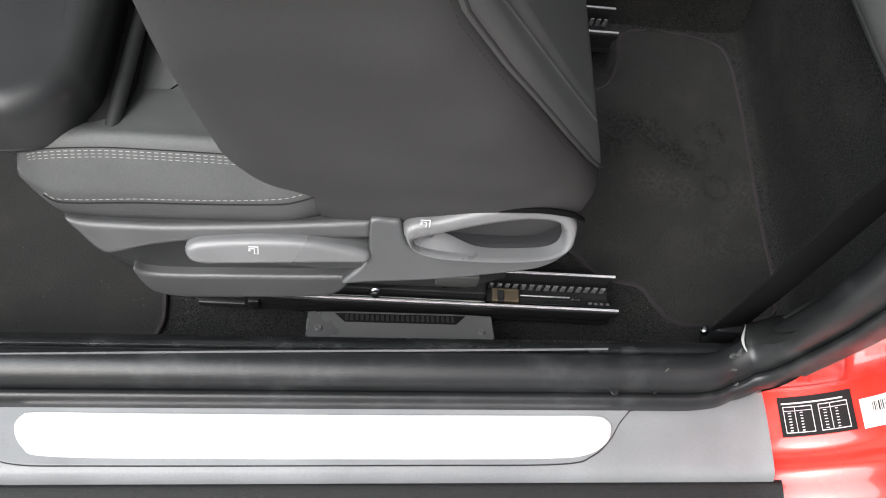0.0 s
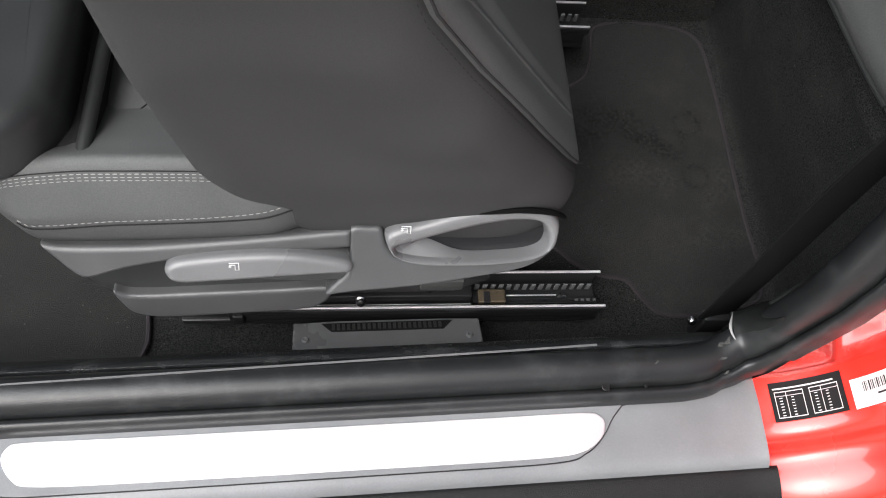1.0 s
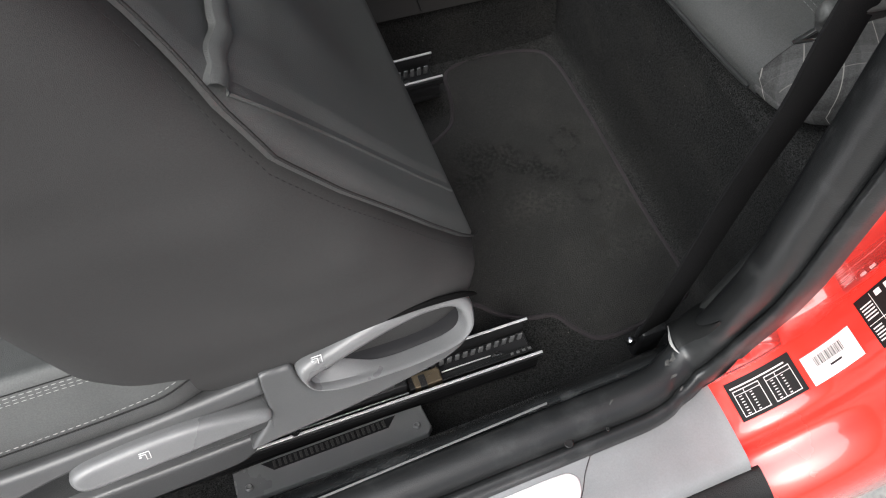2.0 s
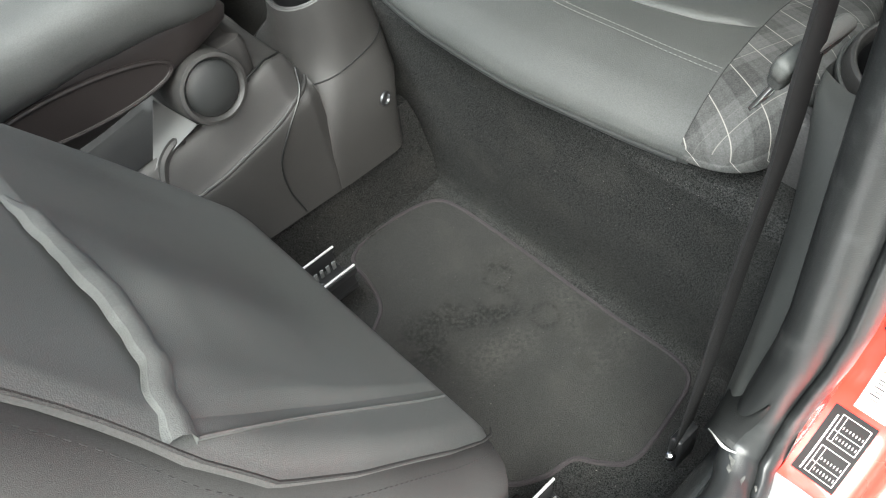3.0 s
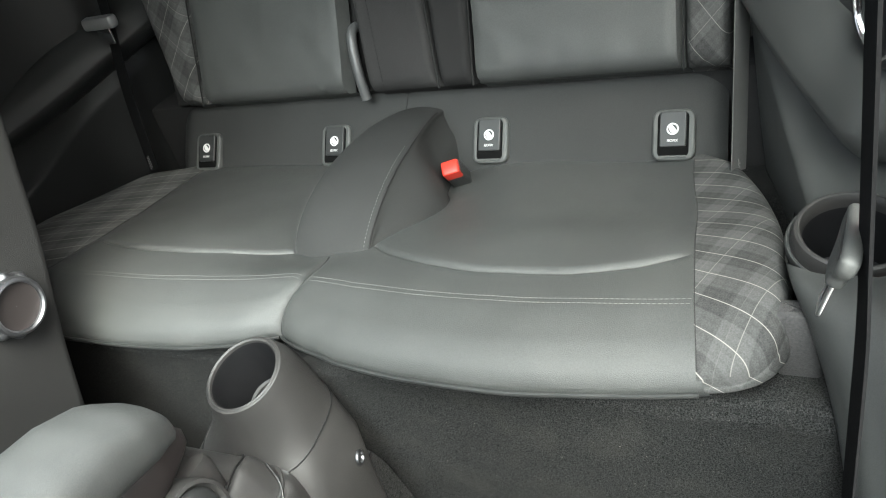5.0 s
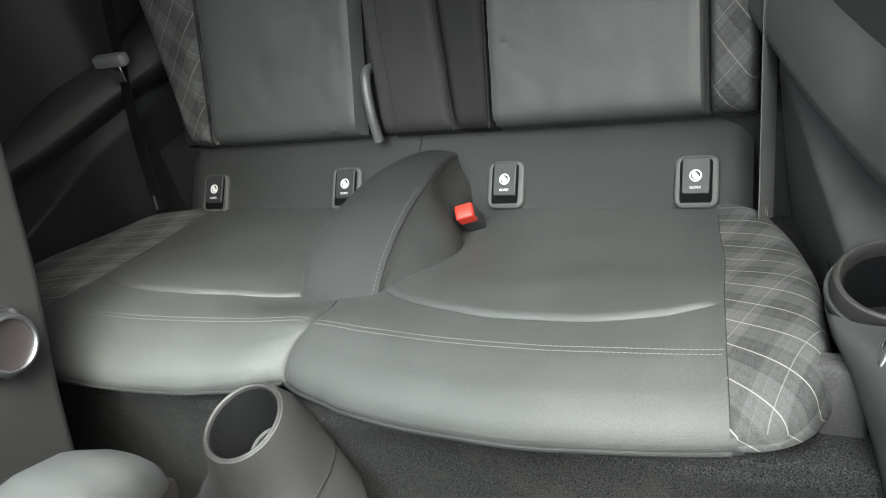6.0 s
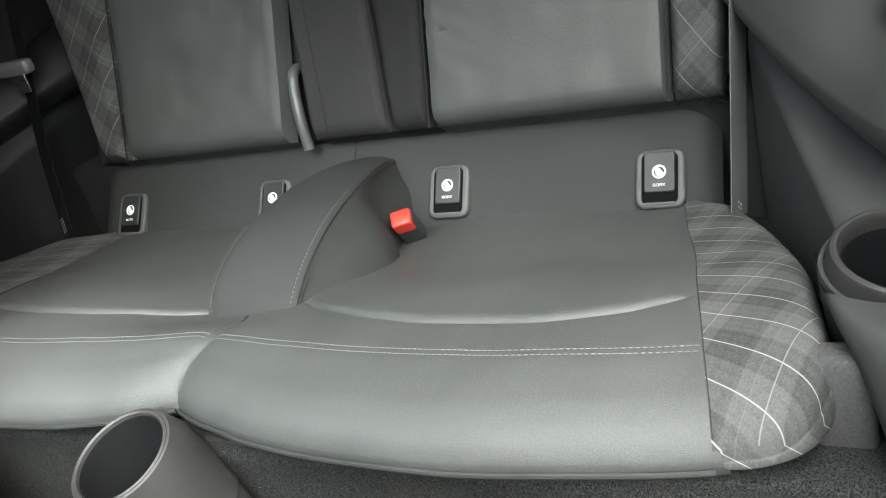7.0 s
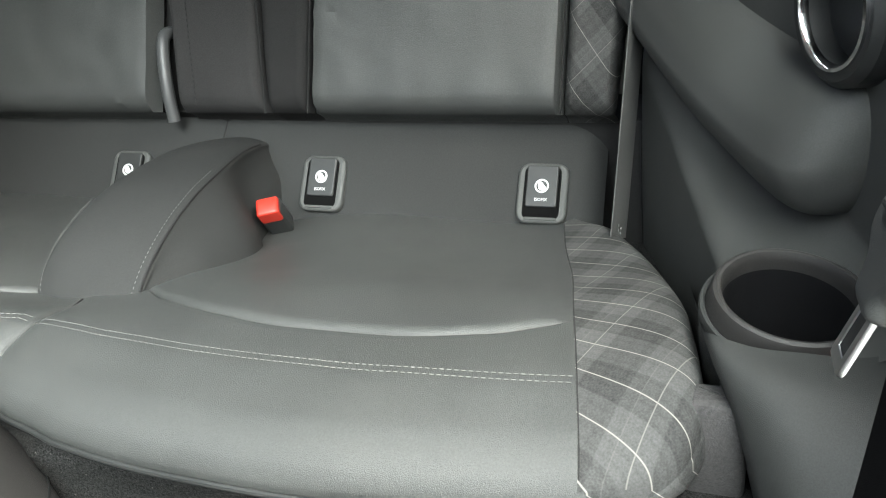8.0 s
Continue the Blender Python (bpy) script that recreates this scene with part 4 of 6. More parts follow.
def flank_plate(outline, m, lo, hi, bevel, seg=4, n=120):
    """A moulded plate on the seat's sloping flank: a sheet that stands off by the distance from its outline, rounded all round."""
    ring = spline([(a, b, 0) for a, b in outline], n * 2, True)
    for _ in range(3):
        ring = [ring[k] * 0.5 + (ring[k - 1] + ring[(k + 1) % len(ring)]) * 0.25 for k in range(len(ring))]
    i0 = min(range(len(ring)), key=lambda k: ring[k].x)
    ring = ring[i0:] + ring[:i0]
    i1 = max(range(len(ring)), key=lambda k: ring[k].x)
    chains = []
    for chain in (ring[:i1 + 1], (ring[i1:] + ring[:1])[::-1]):
        us = np.maximum.accumulate([p.x for p in chain]) + np.arange(len(chain)) * 1e-7
        chains.append((us, np.array([p.y for p in chain])))
    u0, u1 = ring[0].x + 0.0002, ring[i1].x - 0.0002
    cols = [u0]
    for u in sorted(list(chains[0][0]) + list(chains[1][0]) + list(np.linspace(u0, u1, n))):
        if cols[-1] + 0.0005 < u < u1 - 0.0004:
            cols.append(float(u))
    cols.append(u1)
    edge = np.array([(p.x, p.y) for p in ring])
    step = np.roll(edge, -1, 0) - edge
    size = (step ** 2).sum(1) + 1e-12
    rows = []
    for u in cols:
        va, vb = [float(np.interp(u, c[0], c[1])) for c in chains]
        va, vb = max(va, vb), min(va, vb)
        row = [m @ Vector((u, va, lo))]
        for k in range(17):
            v = va + (vb - va) * (0.5 - 0.5 * math.cos(math.pi * k / 16))
            away = np.array((u, v)) - edge
            f = np.clip((away * step).sum(1) / size, 0, 1)
            d = min(bevel, float(np.sqrt(((away - step * f[:, None]) ** 2).sum(1).min())))
            row.append(m @ Vector((u, v, hi - bevel + math.sqrt(max(0.0, bevel ** 2 - (bevel - d) ** 2)))))
        row.append(m @ Vector((u, vb, lo)))
        rows.append(row)
    return grid(rows)


part("side_cover", flank_plate([(0.279, 0.045), (0.34, 0.055), (0.408, 0.062), (0.47, 0.068), (0.537, 0.074), (0.545, 0.03), (0.541, -0.013), (0.44, -0.026), (0.345, -0.031), (0.313, -0.024), (0.297, -0.010), (0.287, 0.010)], SKIRT, -0.06, -0.010, 0.008), PLASTIC_DARK, seat, "black plastic seat side cover")
part("trim_strip", flank_plate([(0.272, -0.012), (0.290, -0.0135), (0.314, -0.0140), (0.3625, -0.0130), (0.4362, -0.0070), (0.4908, -0.0015), (0.5340, 0.0030), (0.5395, 0.0005), (0.5400, -0.0120), (0.5360, -0.0165), (0.4911, -0.0200), (0.436, -0.0225), (0.3861, -0.0290), (0.3411, -0.0380), (0.309, -0.0480), (0.297, -0.0440), (0.284, -0.0290)], FLANK, -0.045, 0.0, 0.0062, 5, 120), SKIRTING, seat, "satin grey plastic side trim")
part("lower_lip", flank_plate([(0.315, -0.0060), (0.3283, -0.0115), (0.3538, -0.0125), (0.4135, -0.0085), (0.470, -0.0045), (0.5130, -0.0010), (0.5225, -0.0040), (0.5200, -0.0160), (0.5120, -0.0290), (0.4930, -0.0390), (0.4276, -0.0460), (0.370, -0.0510), (0.345, -0.0500), (0.3285, -0.0430), (0.3200, -0.0280)], SKIRT, -0.05, 0.001, 0.0042, 4, 110), SKIRTING, seat)
part("height_lever", flank_plate([(0.3755, -0.0330), (0.3810, -0.0255), (0.3960, -0.0210), (0.4372, -0.0163), (0.4767, -0.0150), (0.5067, -0.0180), (0.5373, -0.0250), (0.5380, -0.0360), (0.5150, -0.0385), (0.4618, -0.0425), (0.4117, -0.0462), (0.3900, -0.0472), (0.3790, -0.0430)], FLANK, -0.03, 0.011, 0.0075, 6, 120), LEVER, seat, "grey plastic height lever with white symbol")
# Dark plate put in for the shade below the height lever.
part("lever_shadow_gap", flank_plate([(0.42, -0.042), (0.45, -0.047), (0.50, -0.049), (0.535, -0.046), (0.54, -0.040), (0.50, -0.039), (0.45, -0.039)], FLANK, -0.03, 0.0025, 0.002), PLASTIC_DARK, seat)
part("recliner_bracket", flank_plate([(0.537, 0.006), (0.5555, 0.0090), (0.5655, 0.0075), (0.5690, -0.0058), (0.5760, -0.0190), (0.5887, -0.0252), (0.6147, -0.0268), (0.6566, -0.0265), (0.6933, -0.0240), (0.7174, -0.0105), (0.7244, -0.0030), (0.7205, -0.0189), (0.6970, -0.0360), (0.6436, -0.0480), (0.5914, -0.0565), (0.5391, -0.0620), (0.5175, -0.0650), (0.5180, -0.0590), (0.533, -0.0421), (0.5380, -0.0291)], FLANK, -0.045, 0.004, 0.0040, 4, 160), SKIRTING, seat, "grey moulded recliner bracket")
RIM = spline([(a, b, 0) for a, b in [(0.5684, 0.0031), (0.5778, 0.0112), (0.5985, 0.0165), (0.626, 0.0258), (0.654, 0.0335), (0.6852, 0.0362), (0.7101, 0.0305), (0.7235, 0.0183), (0.7251, 0.0043), (0.7226, -0.0087), (0.7083, -0.0205), (0.6734, -0.0268), (0.6326, -0.0285), (0.5999, -0.0275), (0.579, -0.0198), (0.5709, -0.0092)]], 96, True)
DISH = spline([(a, b, 0) for a, b in [(0.5790, -0.0105), (0.5870, -0.0075), (0.6014, -0.0025), (0.6284, 0.0058), (0.6567, 0.0133), (0.6827, 0.0180), (0.7057, 0.0168), (0.7152, 0.0037), (0.7134, -0.0112), (0.7000, -0.0190), (0.673, -0.0225), (0.6404, -0.0240), (0.6048, -0.0218), (0.5843, -0.0180), (0.5790, -0.0145)]], 96, True)
FLOOR = []
mid_u, mid_v = 0.650, -0.004
for p in DISH:
    wedge = math.exp(-((p.x - 0.602) / 0.024) ** 2) if p.y < -0.012 else 0.0
    FLOOR.append(Vector((max(0.597, p.x + (mid_u - p.x) * 0.02), p.y + (mid_v - p.y) * 0.06 + 0.0125 * wedge, 0)))
rows = []
for f, h in ((-0.02, -0.045), (-0.01, -0.004), (0.0, 0.001), (0.05, 0.0055), (0.14, 0.0088), (0.30, 0.0108), (0.52, 0.0112), (0.74, 0.0098), (0.90, 0.0072), (1.0, 0.0035)):
    rows.append([FLANK @ Vector((a.x + (c.x - a.x) * f, a.y + (c.y - a.y) * f, h)) for a, c in zip(RIM, DISH)])
for f, h in ((0.15, 0.0022), (0.4, -0.0002), (0.7, -0.0035), (1.0, -0.0072)):
    rows.append([FLANK @ Vector((a.x + (c.x - a.x) * f, a.y + (c.y - a.y) * f, h)) for a, c in zip(DISH, FLOOR)])
part("recline_lever", grid(rows, False, True), LEVER, seat, "grey plastic recline lever with white symbol")
core = sum(FLOOR, Vector()) / len(FLOOR)
hollow = [[FLANK @ Vector((core.x + (p.x - core.x) * f, core.y + (p.y - core.y) * f, h)) for p in FLOOR] for f, h in ((1.02, -0.0082), (0.95, -0.0090), (0.80, -0.0100), (0.45, -0.0108), (0.15, -0.0110))]
bm = grid(hollow, False, True)
bm.verts.ensure_lookup_table()
cap(bm, list(bm.verts)[-96:])
# The hollow's shade is painted: same lever, near-black floor.
part("lever_hollow", bm, WELL, seat, "lever hollow with its shade put into the colour")


def seat_symbol(u, v, h):
    """A small printed outline of a seat with an arrow."""
    bm = bmesh.new()
    for line in ([(0.0045, 0.007), (0.0045, -0.005), (0.0005, -0.005), (0.0005, 0.0035), (-0.006, 0.0035)], [(-0.006, 0.0065), (0.0045, 0.007)], [(-0.0065, 0.0005), (-0.0035, 0.0005)], [(-0.005, 0.002), (-0.005, -0.001)]):
        tube([FLANK @ Vector((u + a * 0.8, v + c * 0.62, h)) for a, c in line], 0.0004, 5, bm)
    return bm


part("symbol", seat_symbol(0.437, -0.0275, 0.0112), WHITE, seat)
part("symbol", seat_symbol(0.587, 0.0105, 0.0112), WHITE, seat)
part("lever_mark", tube([FLANK @ Vector((u, v, -0.0096)) for u, v in ((0.6516, 0.0052), (0.6632, 0.0041), (0.6793, 0.0072))], 0.0007, 5), GUIDE, seat)
# A dark tube in place of the shade between backrest and lever.
part("backrest_gap_shade", tube(spline([(0.650, -0.668, 0.360), (0.668, -0.669, 0.3665), (0.690, -0.669, 0.3685), (0.712, -0.667, 0.362), (0.727, -0.664, 0.350), (0.733, -0.660, 0.338)], 24), [0.0008 + 0.0022 * math.sin(math.pi * k / 23) for k in range(24)], 8), HOLE_SHADE, seat, "dark tube for the shade under the backrest")
part("latch_tab", box((0.615, -0.650, 0.155), (0.662, -0.640, 0.178), 0.002), TRIM, seat)
part("bracket_bolt", lathe([(0.0062, 0), (0.0062, 0.002), (0.0045, 0.003), (0.0045, 0.007), (0.002, 0.008)], axes((0.552, -0.640, 0.108), (1, 0, 0), (0, 0.5, 0.86)) , 18), STEEL, seat)
part("seat_base", box((0.36, -0.60, 0.09), (0.70, -0.22, 0.30), 0.01), RAILPAINT, seat)
part("link_plate", side_plate([(0.53, 0.20), (0.62, 0.24), (0.68, 0.25), (0.70, 0.13), (0.66, 0.095), (0.46, 0.090), (0.44, 0.11), (0.50, 0.14)], -0.60, -0.625, 0.003, 2), RAILPAINT, seat)

# ---- driver's belt ----
belt = thing("seat_belt", "black driver's seat belt hanging by the door pillar", "seat belt", "seat belts")


def strap(path, wide, half, thick=0.0006):
    """Webbing along a path; wide gives the direction across it."""
    rows = []
    p = [Vector(q) for q in path]
    for i, c in enumerate(p):
        w = Vector(wide[i] if isinstance(wide, list) else wide).normalized()
        d = (p[min(i + 1, len(p) - 1)] - p[max(i - 1, 0)]).normalized()
        w = (w - d * w.dot(d)).normalized()
        n = w.cross(d)
        rows.append([c + w * a * half + n * b * thick for a, b in ((-1, -1), (-0.9, -1.4), (0, -1), (0.9, -1.4), (1, -1), (1, 1), (0.9, 1.4), (0, 1), (-0.9, 1.4), (-1, 1))])
    bm = grid(rows, False, True)
    bm.verts.ensure_lookup_table()
    cap(bm, list(bm.verts)[:10])
    cap(bm, list(bm.verts)[-10:])
    return bm


BELT = [(0.968, -0.664, 0.11), (0.958, -0.675, 0.26), (0.944, -0.687, 0.43), (0.939, -0.696, 0.56), (0.932, -0.699, 0.64), (0.927, -0.704, 0.80), (0.926, -0.71, 1.05)]
bp = spline(BELT, 40)
part("webbing", strap(bp, (0.985, 0.16, 0), 0.022, 0.0010), WEB, belt)
part("anchor", box((0.952, -0.672, 0.055), (0.986, -0.657, 0.112), 0.004), RAILPAINT, belt)
part("anchor_bolt", lathe([(0.006, 0), (0.006, 0.003), (0.004, 0.006), (0.002, 0.006)], axes((0.938, -0.668, 0.108), (1, 0, 0), (0, 0.3, 0.9)), 16), STEEL, belt)
tg = axes((0.948, -0.690, 0.630), (0.989, 0.0, -0.148), (0.13, -0.38, 0.915))
grip = [(-0.033, 0.002), (-0.029, 0.009), (0.0, 0.011), (0.037, 0.009), (0.041, 0.002), (0.036, -0.007), (0.020, -0.014), (0.0125, -0.024), (0.0, -0.025), (-0.0125, -0.024), (-0.018, -0.014), (-0.028, -0.007)]
part("tongue_grip", slab([(p.x, p.y) for p in spline([(a, c, 0) for a, c in grip], 60, True)], tg, -0.0058, 0.0058, 0.0045, 4), TRIM, belt, "grey plastic belt tongue grip")
part("grip_slot", slab(rounded(0.052, 0.005, 0.002), tg @ Matrix.Translation((0, 0.0035, 0)), -0.0062, 0.0062, 0.0004), BLACK, belt)
for off in (-0.0085, 0.0085):
    part("tongue", slab(rounded(0.0050, 0.026, 0.0015), tg @ Matrix.Translation((off, -0.034, 0)), -0.0014, 0.0014, 0.0006), STEEL, belt, "bright steel tongue")
part("tongue_tip", slab(rounded(0.0215, 0.0055, 0.002), tg @ Matrix.Translation((0, -0.0455, 0)), -0.0013, 0.0013, 0.0006), STEEL, belt)
part("tongue_web", slab(rounded(0.014, 0.022, 0.001), tg @ Matrix.Translation((0, -0.033, 0)), -0.0006, 0.0006, 0.0002), PLASTIC_DARK, belt, "dark slot of the tongue")

# ---- rear bench ----
bench = thing("rear_seat_cushion", "dark grey leatherette rear bench with plaid side bolsters", "rear seat")


def seam_y(x):
    """The sewn joint between the two halves of the bench."""
    return curve(x, [(1.06, -0.049), (1.09, -0.050), (1.12, -0.054), (1.15, -0.060), (1.20, -0.050), (1.26, -0.030)])


FRONT_X = [(-0.64, 1.10), (-0.615, 1.088), (-0.59, 1.072), (-0.55, 1.058), (-0.45, 1.043), (-0.35, 1.034), (-0.25, 1.037), (-0.15, 1.050), (-0.12, 1.059), (-0.085, 1.068), (-0.062, 1.077), (-0.049, 1.083),
           (-0.036, 1.078), (0.0, 1.063), (0.05, 1.053), (0.09, 1.046), (0.2, 1.041), (0.33, 1.043), (0.45, 1.046), (0.55, 1.060), (0.59, 1.072), (0.615, 1.088), (0.64, 1.10)]
ARC_L = [(-0.56, 1.245), (-0.517, 1.232), (-0.465, 1.203), (-0.385, 1.186), (-0.293, 1.185), (-0.22, 1.197), (-0.146, 1.226), (-0.10, 1.26)]
ARC_R = [(0.033, 1.248), (0.065, 1.233), (0.099, 1.221), (0.18, 1.206), (0.25, 1.205), (0.33, 1.215), (0.41, 1.237), (0.5, 1.26)]


def side_y(x, sign=-1):
    """Where the leatherette meets the plaid bolster."""
    if sign < 0:
        return curve(x, [(1.03, 0.556), (1.06, 0.553), (1.144, 0.538), (1.258, 0.515), (1.36, 0.495), (1.46, 0.469), (1.56, 0.448)])
    return curve(x, [(1.03, 0.445), (1.06, 0.436), (1.11, 0.412), (1.15, 0.398), (1.22, 0.392), (1.32, 0.420), (1.42, 0.450), (1.53, 0.464), (1.56, 0.464)])


def bench_z(x, y, sewing=1.0):
    """Height of the bench's upper surface."""
    d = x - curve(y, FRONT_X)
    z = curve(d, [(-0.002, 0.372), (0.002, 0.384), (0.008, 0.393), (0.02, 0.402), (0.04, 0.410), (0.085, 0.4165), (0.13, 0.412), (0.2, 0.398), (0.33, 0.360), (0.46, 0.334), (0.55, 0.32)])
    off = abs(y - seam_y(x))
    z -= (0.0075 * math.exp(-off / 0.009) + 0.004 * math.exp(-off / 0.0018)) * (1 - smooth(1.17, 1.23, x))
    arc = curve(y, ARC_L if y < -0.02 else ARC_R)
    e = x - arc + 0.008
    sewn = smooth(0.015, 0.045, y) if y > -0.02 else smooth(0.085, 0.120, -y)
    sewn *= 1 - smooth(-0.030, 0.0, abs(y) - side_y(x, -1 if y < 0 else 1))
    z += sewing * sewn * (-0.0040 * math.exp(-abs(e) / 0.0016) + 0.0030 * smooth(-0.001, 0.010, e) * (1 - smooth(0.014, 0.20, e)))
    z += 0.006 * math.cos((abs(y) - 0.31) / 0.24 * 1.5) * smooth(0.05, 0.3, d) * 0.5
    z -= 0.028 * math.exp(-((y + 0.015) / 0.125) ** 2) * smooth(1.13, 1.24, x)
    z -= 0.008 * math.exp(-((y + 0.36) / 0.12) ** 2) * smooth(0.25, 0.45, d)
    z += 0.0009 * noise.noise((x * 14, y * 14, 0.3))
    return z


def bench_half(sign):
    """One half of the bench, its rows gathered along the sewn crease."""
    rows = []
    nu, nf, nb = 130, 60, 56
    for i in range(nu):
        u = (i / (nu - 1)) ** 1.5
        row = []
        for j in range(nf + nb + 3):
            k = j - 3
            yy = -0.05 + sign * 0.5 * u
            for _ in range(4):
                xf = curve(yy, FRONT_X)
                xa = curve(yy, ARC_L if yy < -0.02 else ARC_R) - 0.008
                if k < 0:
                    x = xf
                elif k < nf:
                    q = k / (nf - 1)
                    x = xf + (xa - xf) * (0.75 * math.sin(q * math.pi / 2) ** 2 + 0.25 * q)
                else:
                    q = (k - nf + 1) / nb
                    x = xa + (xf + 0.53 - xa) * q ** 1.6
                yy = seam_y(x) + ((side_y(x, sign) + 0.009) * sign - seam_y(x)) * u
            if k < 0:
                row.append((x + (0.012, 0.005, 0.001)[j], yy, (0.357, 0.363, 0.368)[j]))
            else:
                row.append((x, yy, bench_z(x, yy)))
        rows.append(row)
    return grid(rows)


part("cushion", bench_half(-1), LEATHER, bench)
part("cushion", bench_half(1), LEATHER, bench)

OUTER = [(1.061, 0.557), (1.064, 0.575), (1.071, 0.592), (1.080, 0.606), (1.094, 0.617), (1.117, 0.624), (1.228, 0.612), (1.349, 0.585), (1.476, 0.534), (1.537, 0.490), (1.56, 0.462)]
OUTER_FAR = [(1.050, 0.448), (1.062, 0.475), (1.075, 0.490), (1.09, 0.503), (1.117, 0.520), (1.178, 0.548), (1.236, 0.585), (1.358, 0.612), (1.483, 0.595), (1.54, 0.535), (1.56, 0.485)]


def plaid_bolster(sign, skirt):
    rows = []
    for i in range(84):
        x = 1.0612 + 0.4948 * (i / 83) ** 1.5
        inner = side_y(x, sign) - 0.001
        outer = max(inner + 0.003, curve(x, OUTER if sign < 0 else OUTER_FAR))
        wide = outer - inner
        end = 1 - smooth(1.50, 1.556, x)
        base = bench_z(max(x, 1.062), sign * inner, 0.0)
        head = smooth(1.060, 1.125, x)
        row = []
        for j in range(24):
            g = j / 23
            y = inner + wide * math.sin(g * math.pi / 2) ** 0.9
            z = base + 0.020 * (0.4 + 0.6 * end) * math.sin(math.pi * min(1.0, g * 0.62)) * (0.15 + 0.85 * head) - (0.022 + 0.008 * head) * g ** 3
            z = max(z, 0.379 - 0.07 * smooth(1.12, 1.32, x))
            if not skirt:
                row.append((x, sign * y, z))
        if skirt:
            for g, o in ((0.0, 0.0), (0.12, 0.0018), (0.3, 0.0022), (0.6, 0.0026), (0.85, 0.0015), (1.0, -0.002), (1.05, -0.012)):
                row.append((x - o * (1 - head), sign * (y + o * head), z - (z - 0.371 + 0.07 * smooth(1.12, 1.32, x)) * g))
        rows.append(row)
    return grid(rows)


for s in (-1, 1):
    bol = part("side_bolster", plaid_bolster(s, False), PLAID, bench, "grey plaid cloth bolster with cream lines")
    part("bolster_side", plaid_bolster(s, True), PLAID, bol, "plaid cloth turned down over the side")
    path = [(curve(y, FRONT_X) - 0.001, y, 0.371) for y in (np.linspace(-0.553, -0.051, 60) if s < 0 else np.linspace(-0.047, 0.445, 60))]
    part("piping", tube(path, 0.0026, 8), LEATHER_DARK, bench)
    part("bolster_seam", tube([(x, s * side_y(x, s), bench_z(x, s * side_y(x, s)) + 0.0003) for x in np.linspace(1.066, 1.54, 60)], 0.0005, 6), CLOTH, bench)
    bm = bmesh.new()
    for d in (0.082, 0.089):
        ys = np.linspace(-0.536, -0.066, 90) if s < 0 else np.linspace(-0.052, 0.40, 80)
        stitches([(curve(y, FRONT_X) * 0.55 + 0.45 * 1.045 + d, y, bench_z(curve(y, FRONT_X) * 0.55 + 0.45 * 1.045 + d, y) + 0.0003) for y in ys], 0.0034, 0.0020, 0.00043, bm)
    part("stitching", bm, THREAD, bench, "double pale grey stitching")
part("centre_seam", tube([(x, seam_y(x), bench_z(x, seam_y(x)) + 0.0004) for x in np.linspace(1.086, 1.222, 30)], 0.0011, 6), CLOTH_BACK, bench)
part("side_block", box((1.114, -0.652, 0.345), (1.140, -0.612, 0.424), 0.006), VINYL, bench, "pale grey vinyl end of the seat base")

# hump between the two places
CREST = [(1.228, 0.366), (1.233, 0.375), (1.242, 0.386), (1.256, 0.398), (1.28, 0.411), (1.31, 0.421), (1.345, 0.428), (1.39, 0.432), (1.44, 0.431), (1.50, 0.425), (1.56, 0.411), (1.60, 0.398)]
HUMP_NEAR = [(1.228, -0.070), (1.233, -0.088), (1.242, -0.093), (1.27, -0.094), (1.35, -0.089), (1.44, -0.079), (1.50, -0.068), (1.56, -0.053), (1.60, -0.045)]
HUMP_FOOT = [(1.228, -0.074), (1.24, -0.097), (1.27, -0.112), (1.333, -0.128), (1.385, -0.131), (1.42, -0.122), (1.455, -0.100), (1.50, -0.084), (1.60, -0.070)]
HUMP_FAR = [(1.228, 0.012), (1.233, 0.026), (1.242, 0.033), (1.27, 0.038), (1.35, 0.043), (1.45, 0.046), (1.60, 0.046)]


def hump_ring(x):
    near, foot, far, crest = curve(x, HUMP_NEAR), curve(x, HUMP_FOOT), curve(x, HUMP_FAR), curve(x, CREST)
    h = crest - 0.355
    fold = 0.006 * smooth(1.40, 1.50, x)
    ring = spline([(foot - 0.004, 0.30, 0), (foot, 0.352, 0), (foot * 0.72 + near * 0.28 + fold, 0.355 + 0.38 * h, 0), (foot * 0.30 + near * 0.70 + fold * 0.6, 0.355 + 0.74 * h, 0), (near - 0.0035, crest - 0.0055, 0), (near - 0.0006, crest - 0.0018, 0), (near + 0.006, crest + 0.0008, 0),
                   (near * 0.75 + far * 0.25, crest + 0.0045, 0), ((near + far) / 2, crest + 0.0055, 0), (near * 0.22 + far * 0.78, crest + 0.0015, 0), (far - 0.006, crest - 0.007, 0), (far + 0.002, crest - 0.024 * min(1.0, h / 0.05), 0), (far + 0.012, 0.345, 0), (far + 0.016, 0.30, 0)], 60)
    return [(x, p.x, p.y) for p in ring]


xs = [1.228 + 0.372 * (k / 69) ** 1.7 for k in range(70)]
bm = grid([hump_ring(x) for x in xs])
bm.verts.ensure_lookup_table()
cap(bm, [bm.verts[k] for k in range(60)])
hump = part("centre_hump", bm, CLOTH_REAR, bench, "raised dark cloth divider")
path = [(x - 0.0004, curve(x, HUMP_NEAR) - 0.0018, curve(x, CREST) - 0.0026) for x in np.linspace(1.234, 1.575, 70)]
part("hump_seam", tube(path, 0.0013, 6), CLOTH_BACK, hump)
